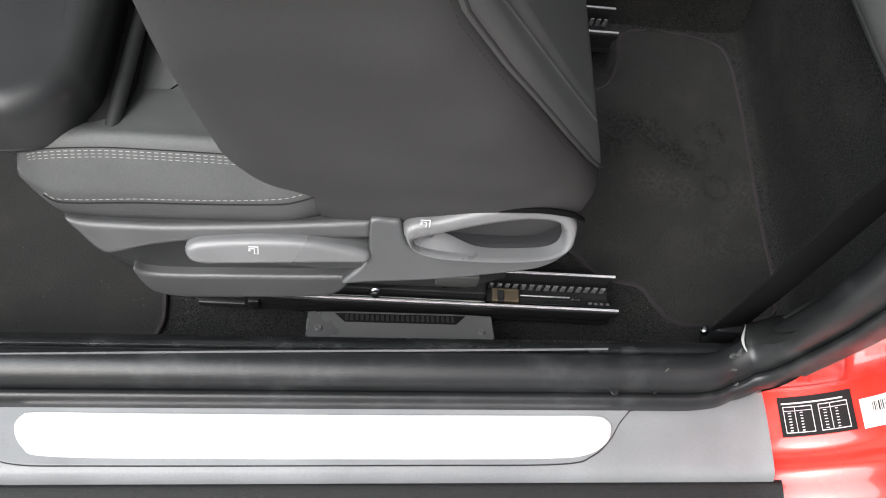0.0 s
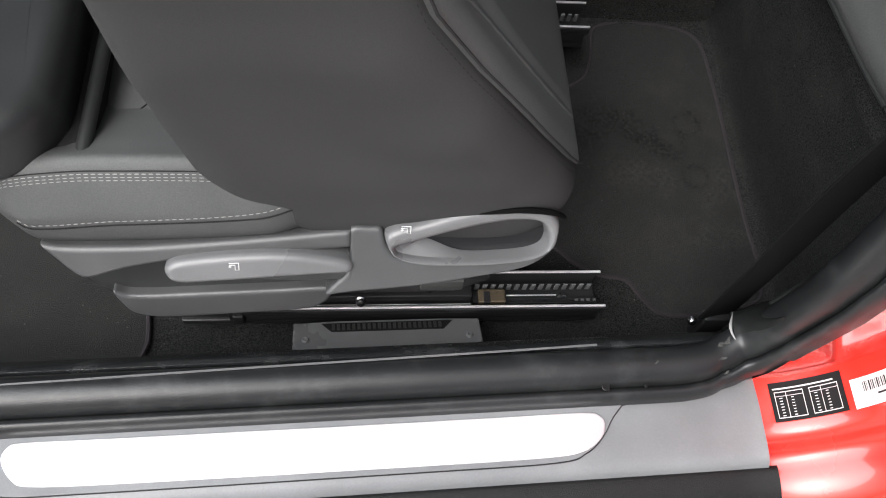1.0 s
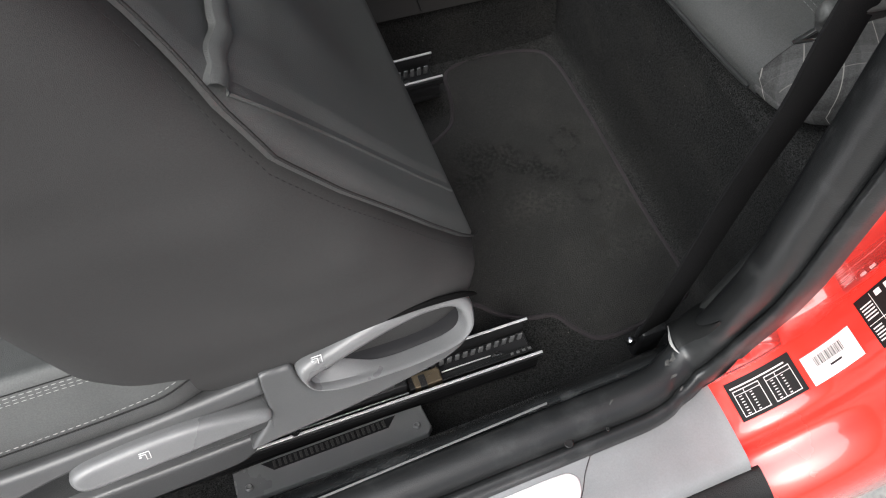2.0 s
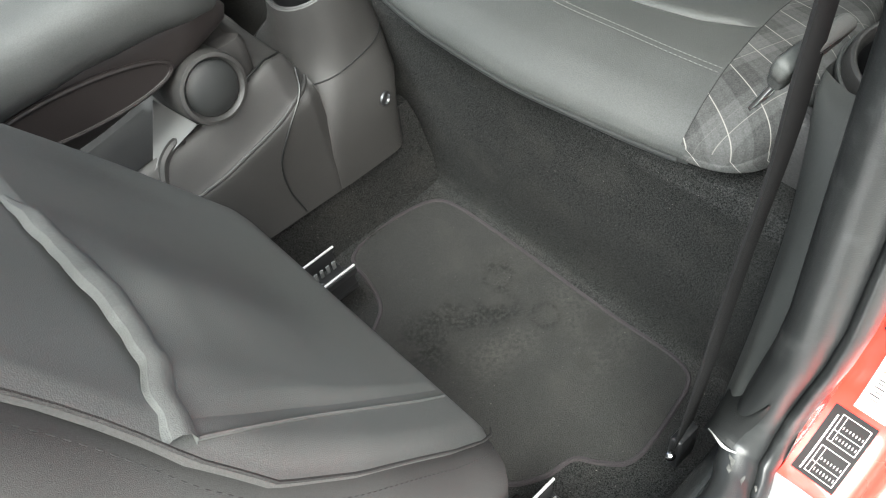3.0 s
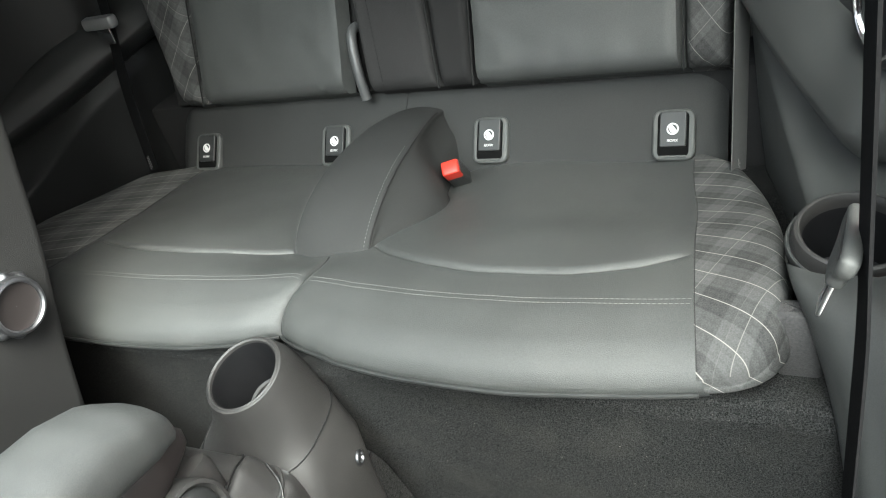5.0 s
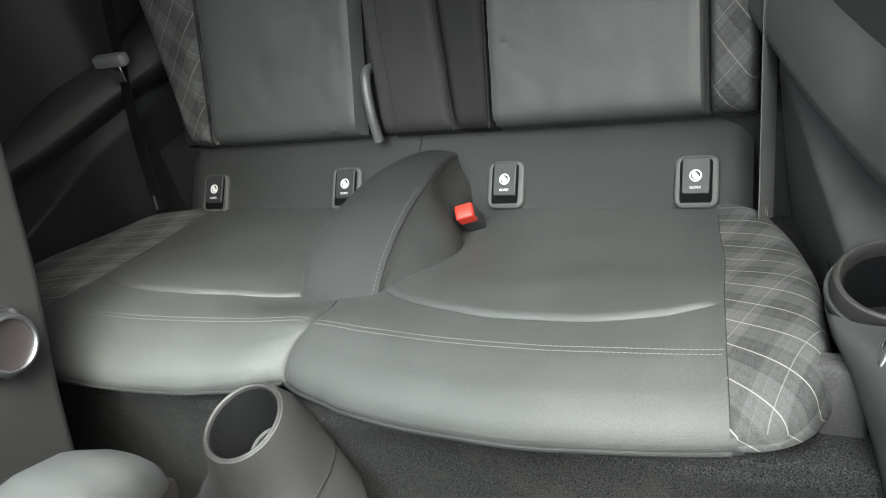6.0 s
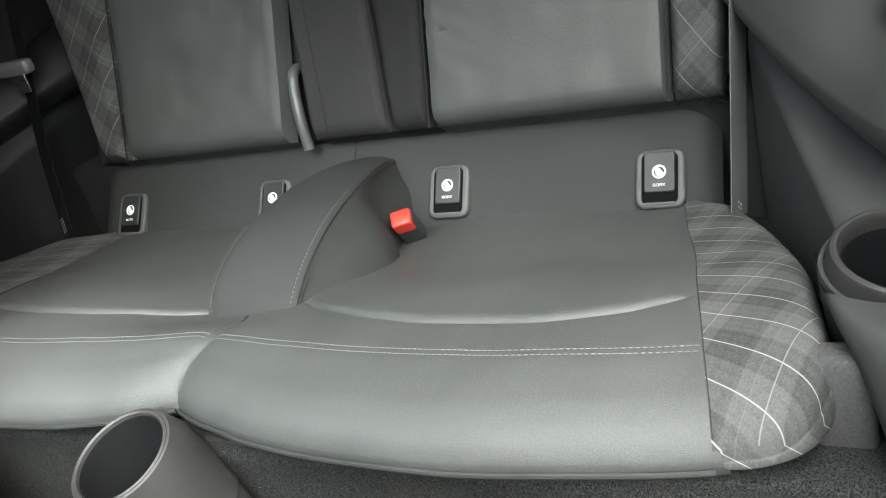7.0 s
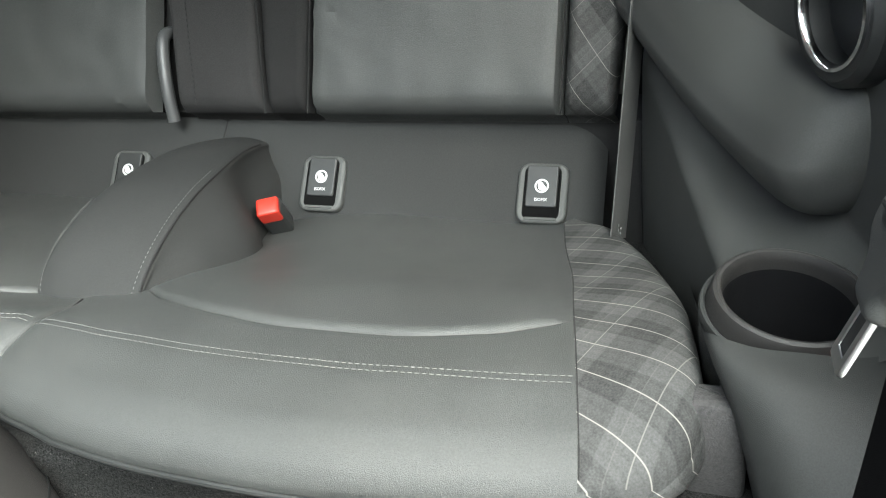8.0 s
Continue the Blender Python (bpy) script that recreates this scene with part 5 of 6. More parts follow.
part("stitching", stitches([(a - 0.0003, b + 0.0062, c + 0.0042) for a, b, c in path[1:40]], 0.003, 0.0026, 0.00045), THREAD, hump)
part("stitching", stitches([(x - 0.0004, curve(x, HUMP_FAR) - 0.007, curve(x, CREST) - 0.0042) for x in np.linspace(1.236, 1.36, 40)], 0.003, 0.0026, 0.00045), THREAD, hump)

buckle = thing("belt_buckle", "red and black rear belt buckle beside the seat divider", "belt buckle")
bk = axes((1.476, -0.114, 0.352), (0.35, -1, 0.12), (-0.62, -0.05, 0.78))
part("housing", slab(rounded(0.030, 0.055, 0.005), bk, -0.011, 0.011, 0.004, 3), PLASTIC_DARK, buckle)
part("button", slab(rounded(0.027, 0.024, 0.004), bk @ Matrix.Translation((0, 0.021, 0)), -0.0095, 0.0128, 0.003, 3), RED_BUCKLE, buckle, "red release button")

# ---- lower back panel with child-seat anchors ----
panel = thing("rear_seat_base_panel", "dark grey cloth strip below the rear backrest", "rear seat")
PU = Vector((0.62, 0, 0.78)).normalized()
P0 = Vector((1.535, 0, 0.300))
PN = Vector((-PU.z, 0, PU.x))


def panel_at(y, s, o=0.0):
    p = P0 + PU * s + PN * o
    return Vector((p.x, y, p.z))


rows = []
for s, o in [(0.0, 0.0), (0.03, 0.004), (0.06, 0.007), (0.10, 0.008), (0.135, 0.0075), (0.150, 0.005), (0.159, 0.0), (0.164, -0.008), (0.165, -0.03), (0.16, -0.06)]:
    row = []
    for k in range(120):
        y = -0.492 + 1.034 * k / 119
        e = min(1.0, min(k, 119 - k) / 5)
        dip = 0.0018 * math.exp(-((y - 0.02) / 0.004) ** 2)
        rise = 0.010 * math.exp(-((y - 0.02) / 0.12) ** 2)
        row.append(panel_at(y, s * (1 - 0.05 * (1 - e) ** 2 + 0.05 * smooth(-0.2, 0.1, y)) + 0.4 * rise * s / 0.15, o - dip - 0.02 * (1 - e) ** 2))
    rows.append(row)
part("panel", grid(rows), CLOTH_REAR, panel)
part("centre_seam", tube([panel_at(0.024 - 0.005 * (s - 0.11) / 0.05, s, o) for s, o in ((0.09, 0.0066), (0.12, 0.0065), (0.14, 0.0055), (0.157, 0.0030), (0.166, -0.001), (0.171, -0.009))], 0.0011, 6), CLOTH_BACK, panel)


def isofix(y, at):
    t = thing("isofix_cover", "black plastic child seat anchor cover with white symbol", "anchor cover", "child seat anchor covers")
    m = axes(panel_at(0, at, 0.010), (0, -1, 0), PU)
    part("frame", slab(rounded(0.060, 0.0725, 0.013), m @ Matrix.Translation((0, 0.001, 0)), -0.01, 0.0052, 0.004, 4), TRIM, t)
    # No real opening: a raised black plate carries its shade.
    part("slot", slab(rounded(0.044, 0.0625, 0.007), m @ Matrix.Translation((0, 0.001, 0)), 0.0, 0.0056, 0.0003), HOLE_SHADE, t, "black plate for the opening's shade")
    part("lower_lip", slab(rounded(0.038, 0.0035, 0.0015), m @ Matrix.Translation((0, -0.0300, 0)), 0.002, 0.0068, 0.0012, 3), TRIM, t)
    part("flap", slab(rounded(0.0375, 0.050, 0.003), m @ Matrix.Translation((0, 0.0085, 0)), 0.003, 0.0085, 0.0018, 3), PLASTIC_DARK, t)
    bm = bmesh.new()
    f = m @ Matrix.Translation((0, 0.0085, 0.0087)) @ Matrix.Scale(0.78, 4)
    circle = [f @ Vector((0.0095 * math.cos(a), 0.0095 * math.sin(a), 0)) for a in np.linspace(0, 2 * math.pi, 25)]
    tube(circle, 0.0012, 5, bm)
    slab([(p.x, p.y) for p in spline([(-0.006, 0.005, 0), (-0.001, 0.0065, 0), (0.004, 0.001, 0), (0.007, -0.003, 0), (0.003, -0.0068, 0), (-0.004, -0.005, 0)], 24, True)], f, -0.0005, 0.0005, 0.0, 2, bm)
    part("symbol", bm, WHITE, t, "white round child seat symbol")
    cu = bpy.data.curves.new("text", "FONT")
    cu.body, cu.size, cu.align_x, cu.extrude = "ISOFIX", 0.0052, "CENTER", 0.0002
    tmp = new("caption", cu)
    me = bpy.data.meshes.new_from_object(tmp)
    bpy.data.objects.remove(tmp)
    me.materials.append(WHITE)
    cap_ob = new("caption", me)
    cap_ob.parent = t
    cap_ob.matrix_basis = m @ Matrix.Translation((0, -0.0095, 0.0089))
    t.location = (0, y, 0)
    return t


for y, at in ((-0.4225, 0.0585), (-0.1370, 0.0615), (0.1590, 0.0625), (0.4550, 0.0600)):
    isofix(y, at)

# ---- rear backrest ----
back = thing("split_rear_seat", "dark grey split rear backrest with plaid edges", "rear seat")
BU = Vector((0.33, 0, 0.944)).normalized()
B0 = Vector((1.600, 0, 0.438))
BN = Vector((-BU.z, 0, BU.x))


def back_at(y, s, o=0.0):
    p = B0 + BU * s + BN * o
    return Vector((p.x, y, p.z))


def back_piece(name, y0, y1, mat, puff, label="", lo=0.0, hi=0.52, edge=0.014, tilt0=0.0, tilt1=0.0):
    rows = []
    n, k = 44, 40
    for i in range(n + 4):
        s = lo + (hi - lo) * max(0, i - 4) / (n - 1)
        row = []
        for j in range(k):
            v = j / (k - 1)
            g0, g1 = y0 + tilt0 * (s - lo), y1 + tilt1 * (s - lo)
            y = g0 + (g1 - g0) * v
            e = min(1.0, min(v, 1 - v) * abs(y1 - y0) / edge)
            f = min(1.0, max(0.0, s - lo) / 0.03)
            o = puff * (1 - (1 - e) ** 2) ** 0.5 * (0.35 + 0.65 * (1 - (1 - f) ** 2) ** 0.5)
            wr = 0.002 * noise.noise((y * 30, s * 22, 5.0)) + 0.0035 * math.exp(-((y + 0.165 - 0.35 * (s - 0.15)) / 0.035) ** 2 - ((s - 0.13) / 0.05) ** 2) * math.sin(230 * (s - 0.55 * y))
            if i < 4:
                row.append(back_at(y, lo + 0.012 * (i / 4) ** 0.5 - 0.012, -0.03 + (o + 0.03) * i / 4))
            else:
                row.append(back_at(y, s, o + wr))
        rows.append(row)
    return part(name, grid(rows), mat, back, label)


back_piece("leather_panel", -0.4445, -0.1265, LEATHER, 0.030, tilt0=-0.03, tilt1=-0.05)
back_piece("side_bolster", -0.504, -0.4455, PLAID_BACK, 0.032, "grey plaid cloth edge", tilt0=-0.09, tilt1=-0.03)
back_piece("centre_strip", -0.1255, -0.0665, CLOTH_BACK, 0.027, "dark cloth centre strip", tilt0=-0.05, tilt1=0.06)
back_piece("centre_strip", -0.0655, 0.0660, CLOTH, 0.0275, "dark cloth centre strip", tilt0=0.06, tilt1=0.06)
back_piece("leather_panel", 0.104, 0.426, LEATHER, 0.030, tilt0=-0.08, tilt1=-0.05)
back_piece("side_bolster", 0.427, 0.478, PLAID_BACK, 0.032, "grey plaid cloth edge", tilt0=-0.05, tilt1=0.30)
part("carrier", grid([[back_at(y, s, o) for y in (-0.50, -0.498, 0.528, 0.53)] for s, o in ((-0.01, -0.16), (-0.008, -0.03), (0.0, -0.015), (0.52, 0.004), (0.53, -0.02), (0.53, -0.16))]), CLOTH_BACK, back)
part("lower_filler", box((1.62, -0.66, 0.15), (1.72, 0.68, 0.425), 0.01), CLOTH_BACK, back)
for s in (-1, 1):
    part("side_filler", box((1.74, min(s * 0.505, s * 0.66), 0.30), (1.90, max(s * 0.505, s * 0.66), 0.98), 0.01), PLASTIC_DARK, back)
part("stitching", stitches([back_at(0.031 + 0.075 * s, s, 0.0282) for s in np.linspace(0.01, 0.5, 40)], 0.004, 0.003, 0.0007), THREAD_DARK, back)
for lo, tilt, o in ((-0.066, 0.06, 0.0215), (-0.126, -0.05, 0.022), (-0.445, -0.03, 0.026), (0.4265, -0.05, 0.026)):
    part("sewn_joint", tube([back_at(lo + tilt * s, s, o) for s in np.linspace(0.0, 0.5, 12)], 0.0012, 6), CLOTH_BACK, back)
post = [back_at(0.083, -0.012, 0.004), back_at(0.086, 0.03, 0.012), back_at(0.090, 0.075, 0.012), back_at(0.092, 0.100, 0.004), back_at(0.092, 0.108, -0.02)]
part("belt_guide", tube(spline(post, 24), 0.0085, 12), SKIRTING, back, "dull grey belt guide")

# ---- side trims, both sides ----
LEDGE = [(1.00, 0.710), (1.05, 0.675), (1.10, 0.645), (1.14, 0.634), (1.20, 0.631), (1.26, 0.629), (1.33, 0.612), (1.40, 0.592), (1.5, 0.564), (1.565, 0.543), (1.6, 0.533), (1.75, 0.525)]
WALL = [(1.00, 0.735), (1.20, 0.737), (1.27, 0.716), (1.33, 0.690), (1.40, 0.655), (1.5, 0.605), (1.565, 0.572), (1.6, 0.556), (1.75, 0.535)]
RIDGE = [(1.0, 0.425), (1.20, 0.428), (1.26, 0.436), (1.33, 0.450), (1.42, 0.468), (1.5, 0.485), (1.565, 0.500), (1.75, 0.53)]
CUP = (1.200, 0.676)


def padded(path, wide, high, sign=1):
    """A padded rest along a path: a sloping top, a shoulder on the cabin side, a round underside and a blunt rounded end."""
    sec = spline([(-1.0, 0.95, 0), (-0.35, 0.98, 0), (0.25, 0.74, 0), (0.72, 0.30, 0), (0.95, -0.08, 0), (1.0, -0.26, 0), (0.90, -0.50, 0), (0.50, -0.86, 0), (-0.1, -1.0, 0), (-1.0, -1.0, 0)], 44)
    rows = []
    n = len(path)
    for i, c in enumerate(path):
        d = (path[min(i + 1, n - 1)] - path[max(i - 1, 0)]).normalized()
        side = d.cross(Vector((0, 0, 1))).normalized() * sign
        if side.y * sign < 0:
            side = -side
        k = 1.0 if i < n - 18 else math.sqrt(max(0.0, 1 - ((i - n + 19) / 18.0) ** 3))
        rows.append([c + side * (((q.x + 1.0) * k - 1.0) * wide) + Vector((0, 0, (q.y * k + 0.12 * (1 - k)) * high)) for q in sec])
    return grid(rows)


def trim_side(sign):
    t = thing("side_trim", "black moulded rear side trim with cup holder and armrest", "side trim", "rear side trims", kind="structure")
    rows = []
    xs = np.linspace(1.135 if sign < 0 else 1.0, 1.75, 90)
    for z in list(np.linspace(0.0, 0.38, 20)) + list(np.linspace(0.39, 0.58, 48)) + list(np.linspace(0.59, 0.80 if sign < 0 else 0.86, 20)):
        row = []
        for x in xs:
            a, b = curve(x, LEDGE), curve(x, WALL)
            r = curve(x, RIDGE)
            w = smooth(r - 0.014, r + 0.040, z)
            far = 0.085 * smooth(1.25, 1.55, x) if sign > 0 else 0.0
            y = a + (b - a) * w + 0.012 * smooth(0.6, 1.1, z) + far
            y += (0.045 - 0.035 * smooth(1.14, 1.24, x)) * (1 - smooth(0.0, 0.40, z))
            row.append((x, sign * y, z))
        rows.append(row)
    bm = grid(rows)
    cut = [f for f in bm.faces if (f.calc_center_median().xy - Vector((CUP[0], sign * CUP[1]))).length < (0.056 if f.calc_center_median().z < 0.450 else 0.050) and 0.37 < f.calc_center_median().z < 0.490]
    bmesh.ops.delete(bm, geom=cut, context="FACES")
    # The far panel gets the darker plastic, its shade painted in.
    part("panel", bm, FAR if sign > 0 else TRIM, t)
    m = Matrix.Translation((CUP[0], sign * CUP[1], 0.457)) @ pose(0, 0, 0, sign * -6, -7, 0) @ Matrix.Scale(0.83, 4)
    body = part("cup_holder", lathe([(0.052, -0.12), (0.062, -0.08), (0.0680, -0.050), (0.0712, -0.026), (0.0722, -0.0195), (0.0712, -0.0160), (0.0690, -0.0150), (0.0672, -0.0165)], m, 56, closed=False), TRIM_LOW, t, "round cup holder body")
    part("rim", lathe([(0.0676, -0.022), (0.0660, -0.013), (0.0648, -0.008), (0.0645, -0.003), (0.0628, 0.0012), (0.0600, 0.0028), (0.0575, 0.0022), (0.0556, -0.001), (0.0545, -0.006), (0.0540, -0.016)], m, 56, closed=False), PLASTIC, body, "round bead of the cup holder")
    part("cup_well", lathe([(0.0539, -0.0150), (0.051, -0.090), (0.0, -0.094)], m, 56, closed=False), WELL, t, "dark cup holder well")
    if sign < 0:
        bulge = spline([(1.72, -0.487, 0.606), (1.58, -0.556, 0.570), (1.46, -0.611, 0.544), (1.36, -0.659, 0.531), (1.29, -0.690, 0.530), (1.252, -0.708, 0.533)], 60)
        part("armrest", padded(bulge, 0.036, 0.056), TRIM, t, "grey moulded armrest")
        sm = axes((1.283, -0.696, 0.630), (-0.9, -0.43, 0), (0, 0, 1)) @ Matrix.Scale(0.92, 4)
    else:
        bulge = spline([(1.72, 0.600, 0.605), (1.58, 0.660, 0.570), (1.46, 0.705, 0.545), (1.36, 0.735, 0.532), (1.27, 0.760, 0.528), (1.20, 0.775, 0.528)], 60)
        part("armrest", padded(bulge, 0.050, 0.058, -1), FAR, t, "moulded armrest darkened for the far side's shade")
        sm = axes((1.23, 0.735, 0.70), (-1, 0.30, 0), (0, 0, 1))
    part("speaker_ring", lathe([(0.060, -0.02), (0.058, 0.004), (0.052, 0.010), (0.045, 0.009), (0.0405, 0.004), (0.040, -0.012), (0.0, -0.014)], sm, 48), PLASTIC_DARK, t)
    part("speaker_trim", lathe([(0.0455, 0.007), (0.0450, 0.0112), (0.0425, 0.0118), (0.0410, 0.009), (0.0405, 0.002)], sm, 48, closed=False), CHROME, t, "chrome speaker ring")
    return t


near_trim = trim_side(-1)
trim_side(1)
CREST_IN = [(0.962, -0.690, 0.175), (0.970, -0.688, 0.205), (1.0, -0.682, 0.28), (1.045, -0.668, 0.36), (1.085, -0.648, 0.418), (1.118, -0.630, 0.446), (1.145, -0.622, 0.452)]
CREST_OUT = [(0.950, -0.747, 0.175), (0.952, -0.747, 0.208), (0.985, -0.743, 0.30), (1.02, -0.739, 0.38), (1.06, -0.736, 0.43), (1.10, -0.732, 0.448), (1.14, -0.730, 0.452)]
rows = []
for a, c in zip(spline(CREST_IN, 50), spline(CREST_OUT, 50)):
    bow = Vector((-0.8, 0, 0.45)) * 0.010
    sec = [a + Vector((0.24, 0.022, -0.10)), a + Vector((0.12, 0.012, -0.045)), a + Vector((0.05, 0.006, -0.016)), a + Vector((0.018, 0.002, -0.004)), a + Vector((0.003, -0.006, 0.003)),
           a * 0.72 + c * 0.28 + bow, a * 0.45 + c * 0.55 + bow, a * 0.2 + c * 0.8 + bow * 0.6, c + Vector((0.003, 0.004, 0.002)), c + Vector((0.016, -0.004, 0)), c + Vector((0.07, -0.012, 0.0))]
    rows.append(spline(sec, 44))
part("lower_trim", grid(rows), TRIM_LOW, near_trim, "grey plastic trim sweeping down to the sill")
part("upper_panel", box((1.092, -0.764, 0.44), (1.150, -0.740, 0.80), 0.004), TRIM, near_trim)


def rear_belt(sign):
    t = thing("seat_belt", "grey rear seat belt beside the backrest", "seat belt", "seat belts")
    if sign < 0:
        p = [(1.488, -0.520, 0.340), (1.500, -0.5215, 0.366), (1.540, -0.526, 0.462), (1.584, -0.531, 0.569), (1.64, -0.538, 0.70), (1.70, -0.545, 0.85), (1.75, -0.55, 1.0)]
    else:
        p = [(1.50, 0.540, 0.36), (1.515, 0.550, 0.40), (1.555, 0.572, 0.50), (1.60, 0.586, 0.608), (1.64, 0.600, 0.703), (1.70, 0.605, 0.85), (1.75, 0.61, 1.0)]
    p = spline(p, 40)
    part("webbing", strap(p, (0.97 if sign < 0 else 0.35, sign * (0.22 if sign < 0 else 0.9), 0), 0.023), WEB_GREY if sign < 0 else WEB, t)
    bm = bmesh.new()
    for k in (-1, 0, 1):
        stitches([q + Vector((-0.004 + 0.006 * k, 0.003 * k, 0)) for q in p[1:6]], 0.003, 0.002, 0.0008, bm)
    part("stitching", bm, THREAD, t)
    return t


rear_belt(-1)
far_belt = rear_belt(1)
part("tongue_grip", box((1.570, 0.545, 0.612), (1.592, 0.622, 0.636), 0.007), LEVER, far_belt, "grey plastic belt tongue")
part("tongue", box((1.578, 0.566, 0.582), (1.583, 0.600, 0.614), 0.001), CHROME, far_belt)

# ---- centre console ----
console = thing("centre_console", "dark grey plastic centre console with rear cup holder tower", "console")
C = -0.012
rows = []


def console_top(x):
    return interp(x, [(0.45, 0.285), (0.70, 0.295), (0.80, 0.308), (0.86, 0.325), (0.91, 0.342), (0.935, 0.340), (0.955, 0.325), (0.97, 0.30)])


def console_half(x):
    return interp(x, [(0.45, 0.108), (0.8, 0.120), (0.93, 0.124), (0.955, 0.118), (0.97, 0.108)])


def console_round(x):
    """One along the console, falling to nought round its rear end."""
    return math.sqrt(max(0.0, 1 - max(0.0, (x - 0.875) / 0.072) ** 2))


for i in range(90):
    x = 0.45 + 0.4965 * (1 - (1 - i / 89) ** 1.5)
    c = console_round(x)
    top, half = console_top(x) - 0.022 * (1 - c), console_half(x)
    deep = 0.035 * smooth(0.55, 0.62, x) * (1 - smooth(0.80, 0.84, x))
    tuck = 0.030 * (1 - c)
    near = [(-half - 0.006, 0.14), (-half - 0.003, 0.19), (-half + 0.001 + tuck * 0.3, top - 0.020 - 0.05 * c), (-half + 0.004 + tuck, top - 0.004 - 0.048 * c), (-half + 0.009 + tuck, top - 0.003 - 0.045 * c), (-half + 0.028 + tuck, top - 0.012 * c), (-half + 0.038 + tuck, top), (-half + 0.046 + tuck, top - 0.001), (-half + 0.052 + tuck, top - 0.004 * c - 0.002 - deep), (-0.02, top - 0.004 - deep)]
    sec = spline([(a, b, 0) for a, b in near] + [(-a, b, 0) for a, b in near[::-1]], 64)
    rows.append([(x, C + p.x, p.y) for p in sec])
bm = grid(rows)
bm.verts.ensure_lookup_table()
cap(bm, list(bm.verts)[-64:])
part("body", bm, PLASTIC, console)
for s in (-1, 1):
    part("ridge", tube([(x, C + s * (console_half(x) - 0.0065 - 0.030 * (1 - console_round(x))), console_top(x) - 0.022 * (1 - console_round(x)) - 0.003 - 0.0465 * console_round(x)) for x in [0.50 + 0.4455 * (1 - (1 - k / 49) ** 1.6) for k in range(50)]], 0.0026, 8), PLASTIC, console)
    part("tray_edge", tube([(x, C + s * (console_half(x) - 0.047 - 0.030 * (1 - console_round(x))), console_top(x) - 0.022 * (1 - console_round(x)) + 0.0002) for x in [0.50 + 0.435 * (1 - (1 - k / 49) ** 1.6) for k in range(50)]], 0.0015, 6), BLACK, console)
TOWER = [(1.004, -0.052, 0.3855, -17, 0.0475, 0.0475, 1.0), (1.0045, -0.052, 0.3845, -17, 0.0500, 0.0500, 1.0), (1.007, -0.0515, 0.376, -17, 0.0535, 0.0535, 1.0), (1.012, -0.050, 0.360, -16, 0.0585, 0.0585, 1.0), (1.015, -0.046, 0.330, -15, 0.067, 0.068, 0.95),
         (1.012, -0.040, 0.300, -12, 0.072, 0.079, 0.80), (1.010, -0.038, 0.294, -11, 0.0735, 0.083, 0.72), (1.000, -0.030, 0.25, -6, 0.072, 0.108, 0.40), (0.990, -0.022, 0.20, -2, 0.070, 0.119, 0.32), (0.984, -0.018, 0.14, 0, 0.072, 0.125, 0.3)]


def tower_ring(cx, cy, cz, tilt, rx, ry, e, n=56):
    m = Matrix.Translation((cx, cy, cz)) @ pose(0, 0, 0, -2 * (tilt / -17), tilt, 0)
    out = []
    for k in range(n):
        a = 2 * math.pi * k / n
        out.append(m @ Vector((rx * math.copysign(abs(math.cos(a)) ** e, math.cos(a)), ry * math.copysign(abs(math.sin(a)) ** e, math.sin(a)), 0)))
    return out


part("cup_tower", grid([tower_ring(*r) for r in TOWER], False, True), PLASTIC, console, "tapered cup holder tower")
tm = Matrix.Translation((1.004, -0.052, 0.3855)) @ pose(0, 0, 0, -2, -17, 0)
part("cup_rim", lathe([(0.0478, -0.001), (0.0478, 0.0006), (0.0462, 0.0016), (0.0442, 0.0004), (0.043, -0.004)], tm, 56, closed=False), PLASTIC, console)
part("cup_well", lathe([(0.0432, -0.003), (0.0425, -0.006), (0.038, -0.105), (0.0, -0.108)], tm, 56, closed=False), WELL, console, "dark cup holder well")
part("cup_insert", lathe([(0.030, -0.1075), (0.030, -0.062), (0.028, -0.059), (0.024, -0.060), (0.022, -0.070), (0.0, -0.071)], tm, 40), PLASTIC, console, "grey rubber cup insert")
seam_ring = tower_ring(*TOWER[6])
part("tower_joint", tube([p + (p - Vector((1.010, -0.038, 0.294))).normalized() * 0.0004 for p in seam_ring] + seam_ring[:1], 0.0011, 6), BLACK, console)
part("screw", lathe([(0.010, 0.0), (0.010, 0.003), (0.007, 0.004), (0.006, 0.001), (0.0, 0.001)], axes((1.028, -0.1390, 0.232), (0.95, 0.30, 0), (0, 0, 1)), 20), SATIN, console)
part("side_joint", tube(spline([(0.938, C - 0.088, 0.318), (0.922, C - 0.112, 0.302), (0.890, C - 0.1225, 0.272), (0.866, C - 0.1245, 0.234), (0.864, C - 0.1285, 0.19), (0.874, C - 0.132, 0.150)], 30), 0.0013, 6), BLACK, console)
cm = axes((0.829, -0.116, 0.366), (0.90, 0.12, 0.42), (-0.42, 0.22, 0.88))
part("hinge_ring", lathe([(0.041, -0.05), (0.041, -0.002), (0.0395, 0.002), (0.0355, 0.003), (0.0325, 0.0), (0.032, -0.004)], cm, 48), PLASTIC, console)
part("hinge_cap", lathe([(0.0322, -0.004), (0.029, -0.001), (0.020, 0.002), (0.010, 0.0035), (0.0, 0.004)], cm, 48), PLASTIC_DARK, console)
part("hinge_block", box((0.80, -0.085, 0.29), (0.90, 0.05, 0.385), 0.015), PLASTIC, console)
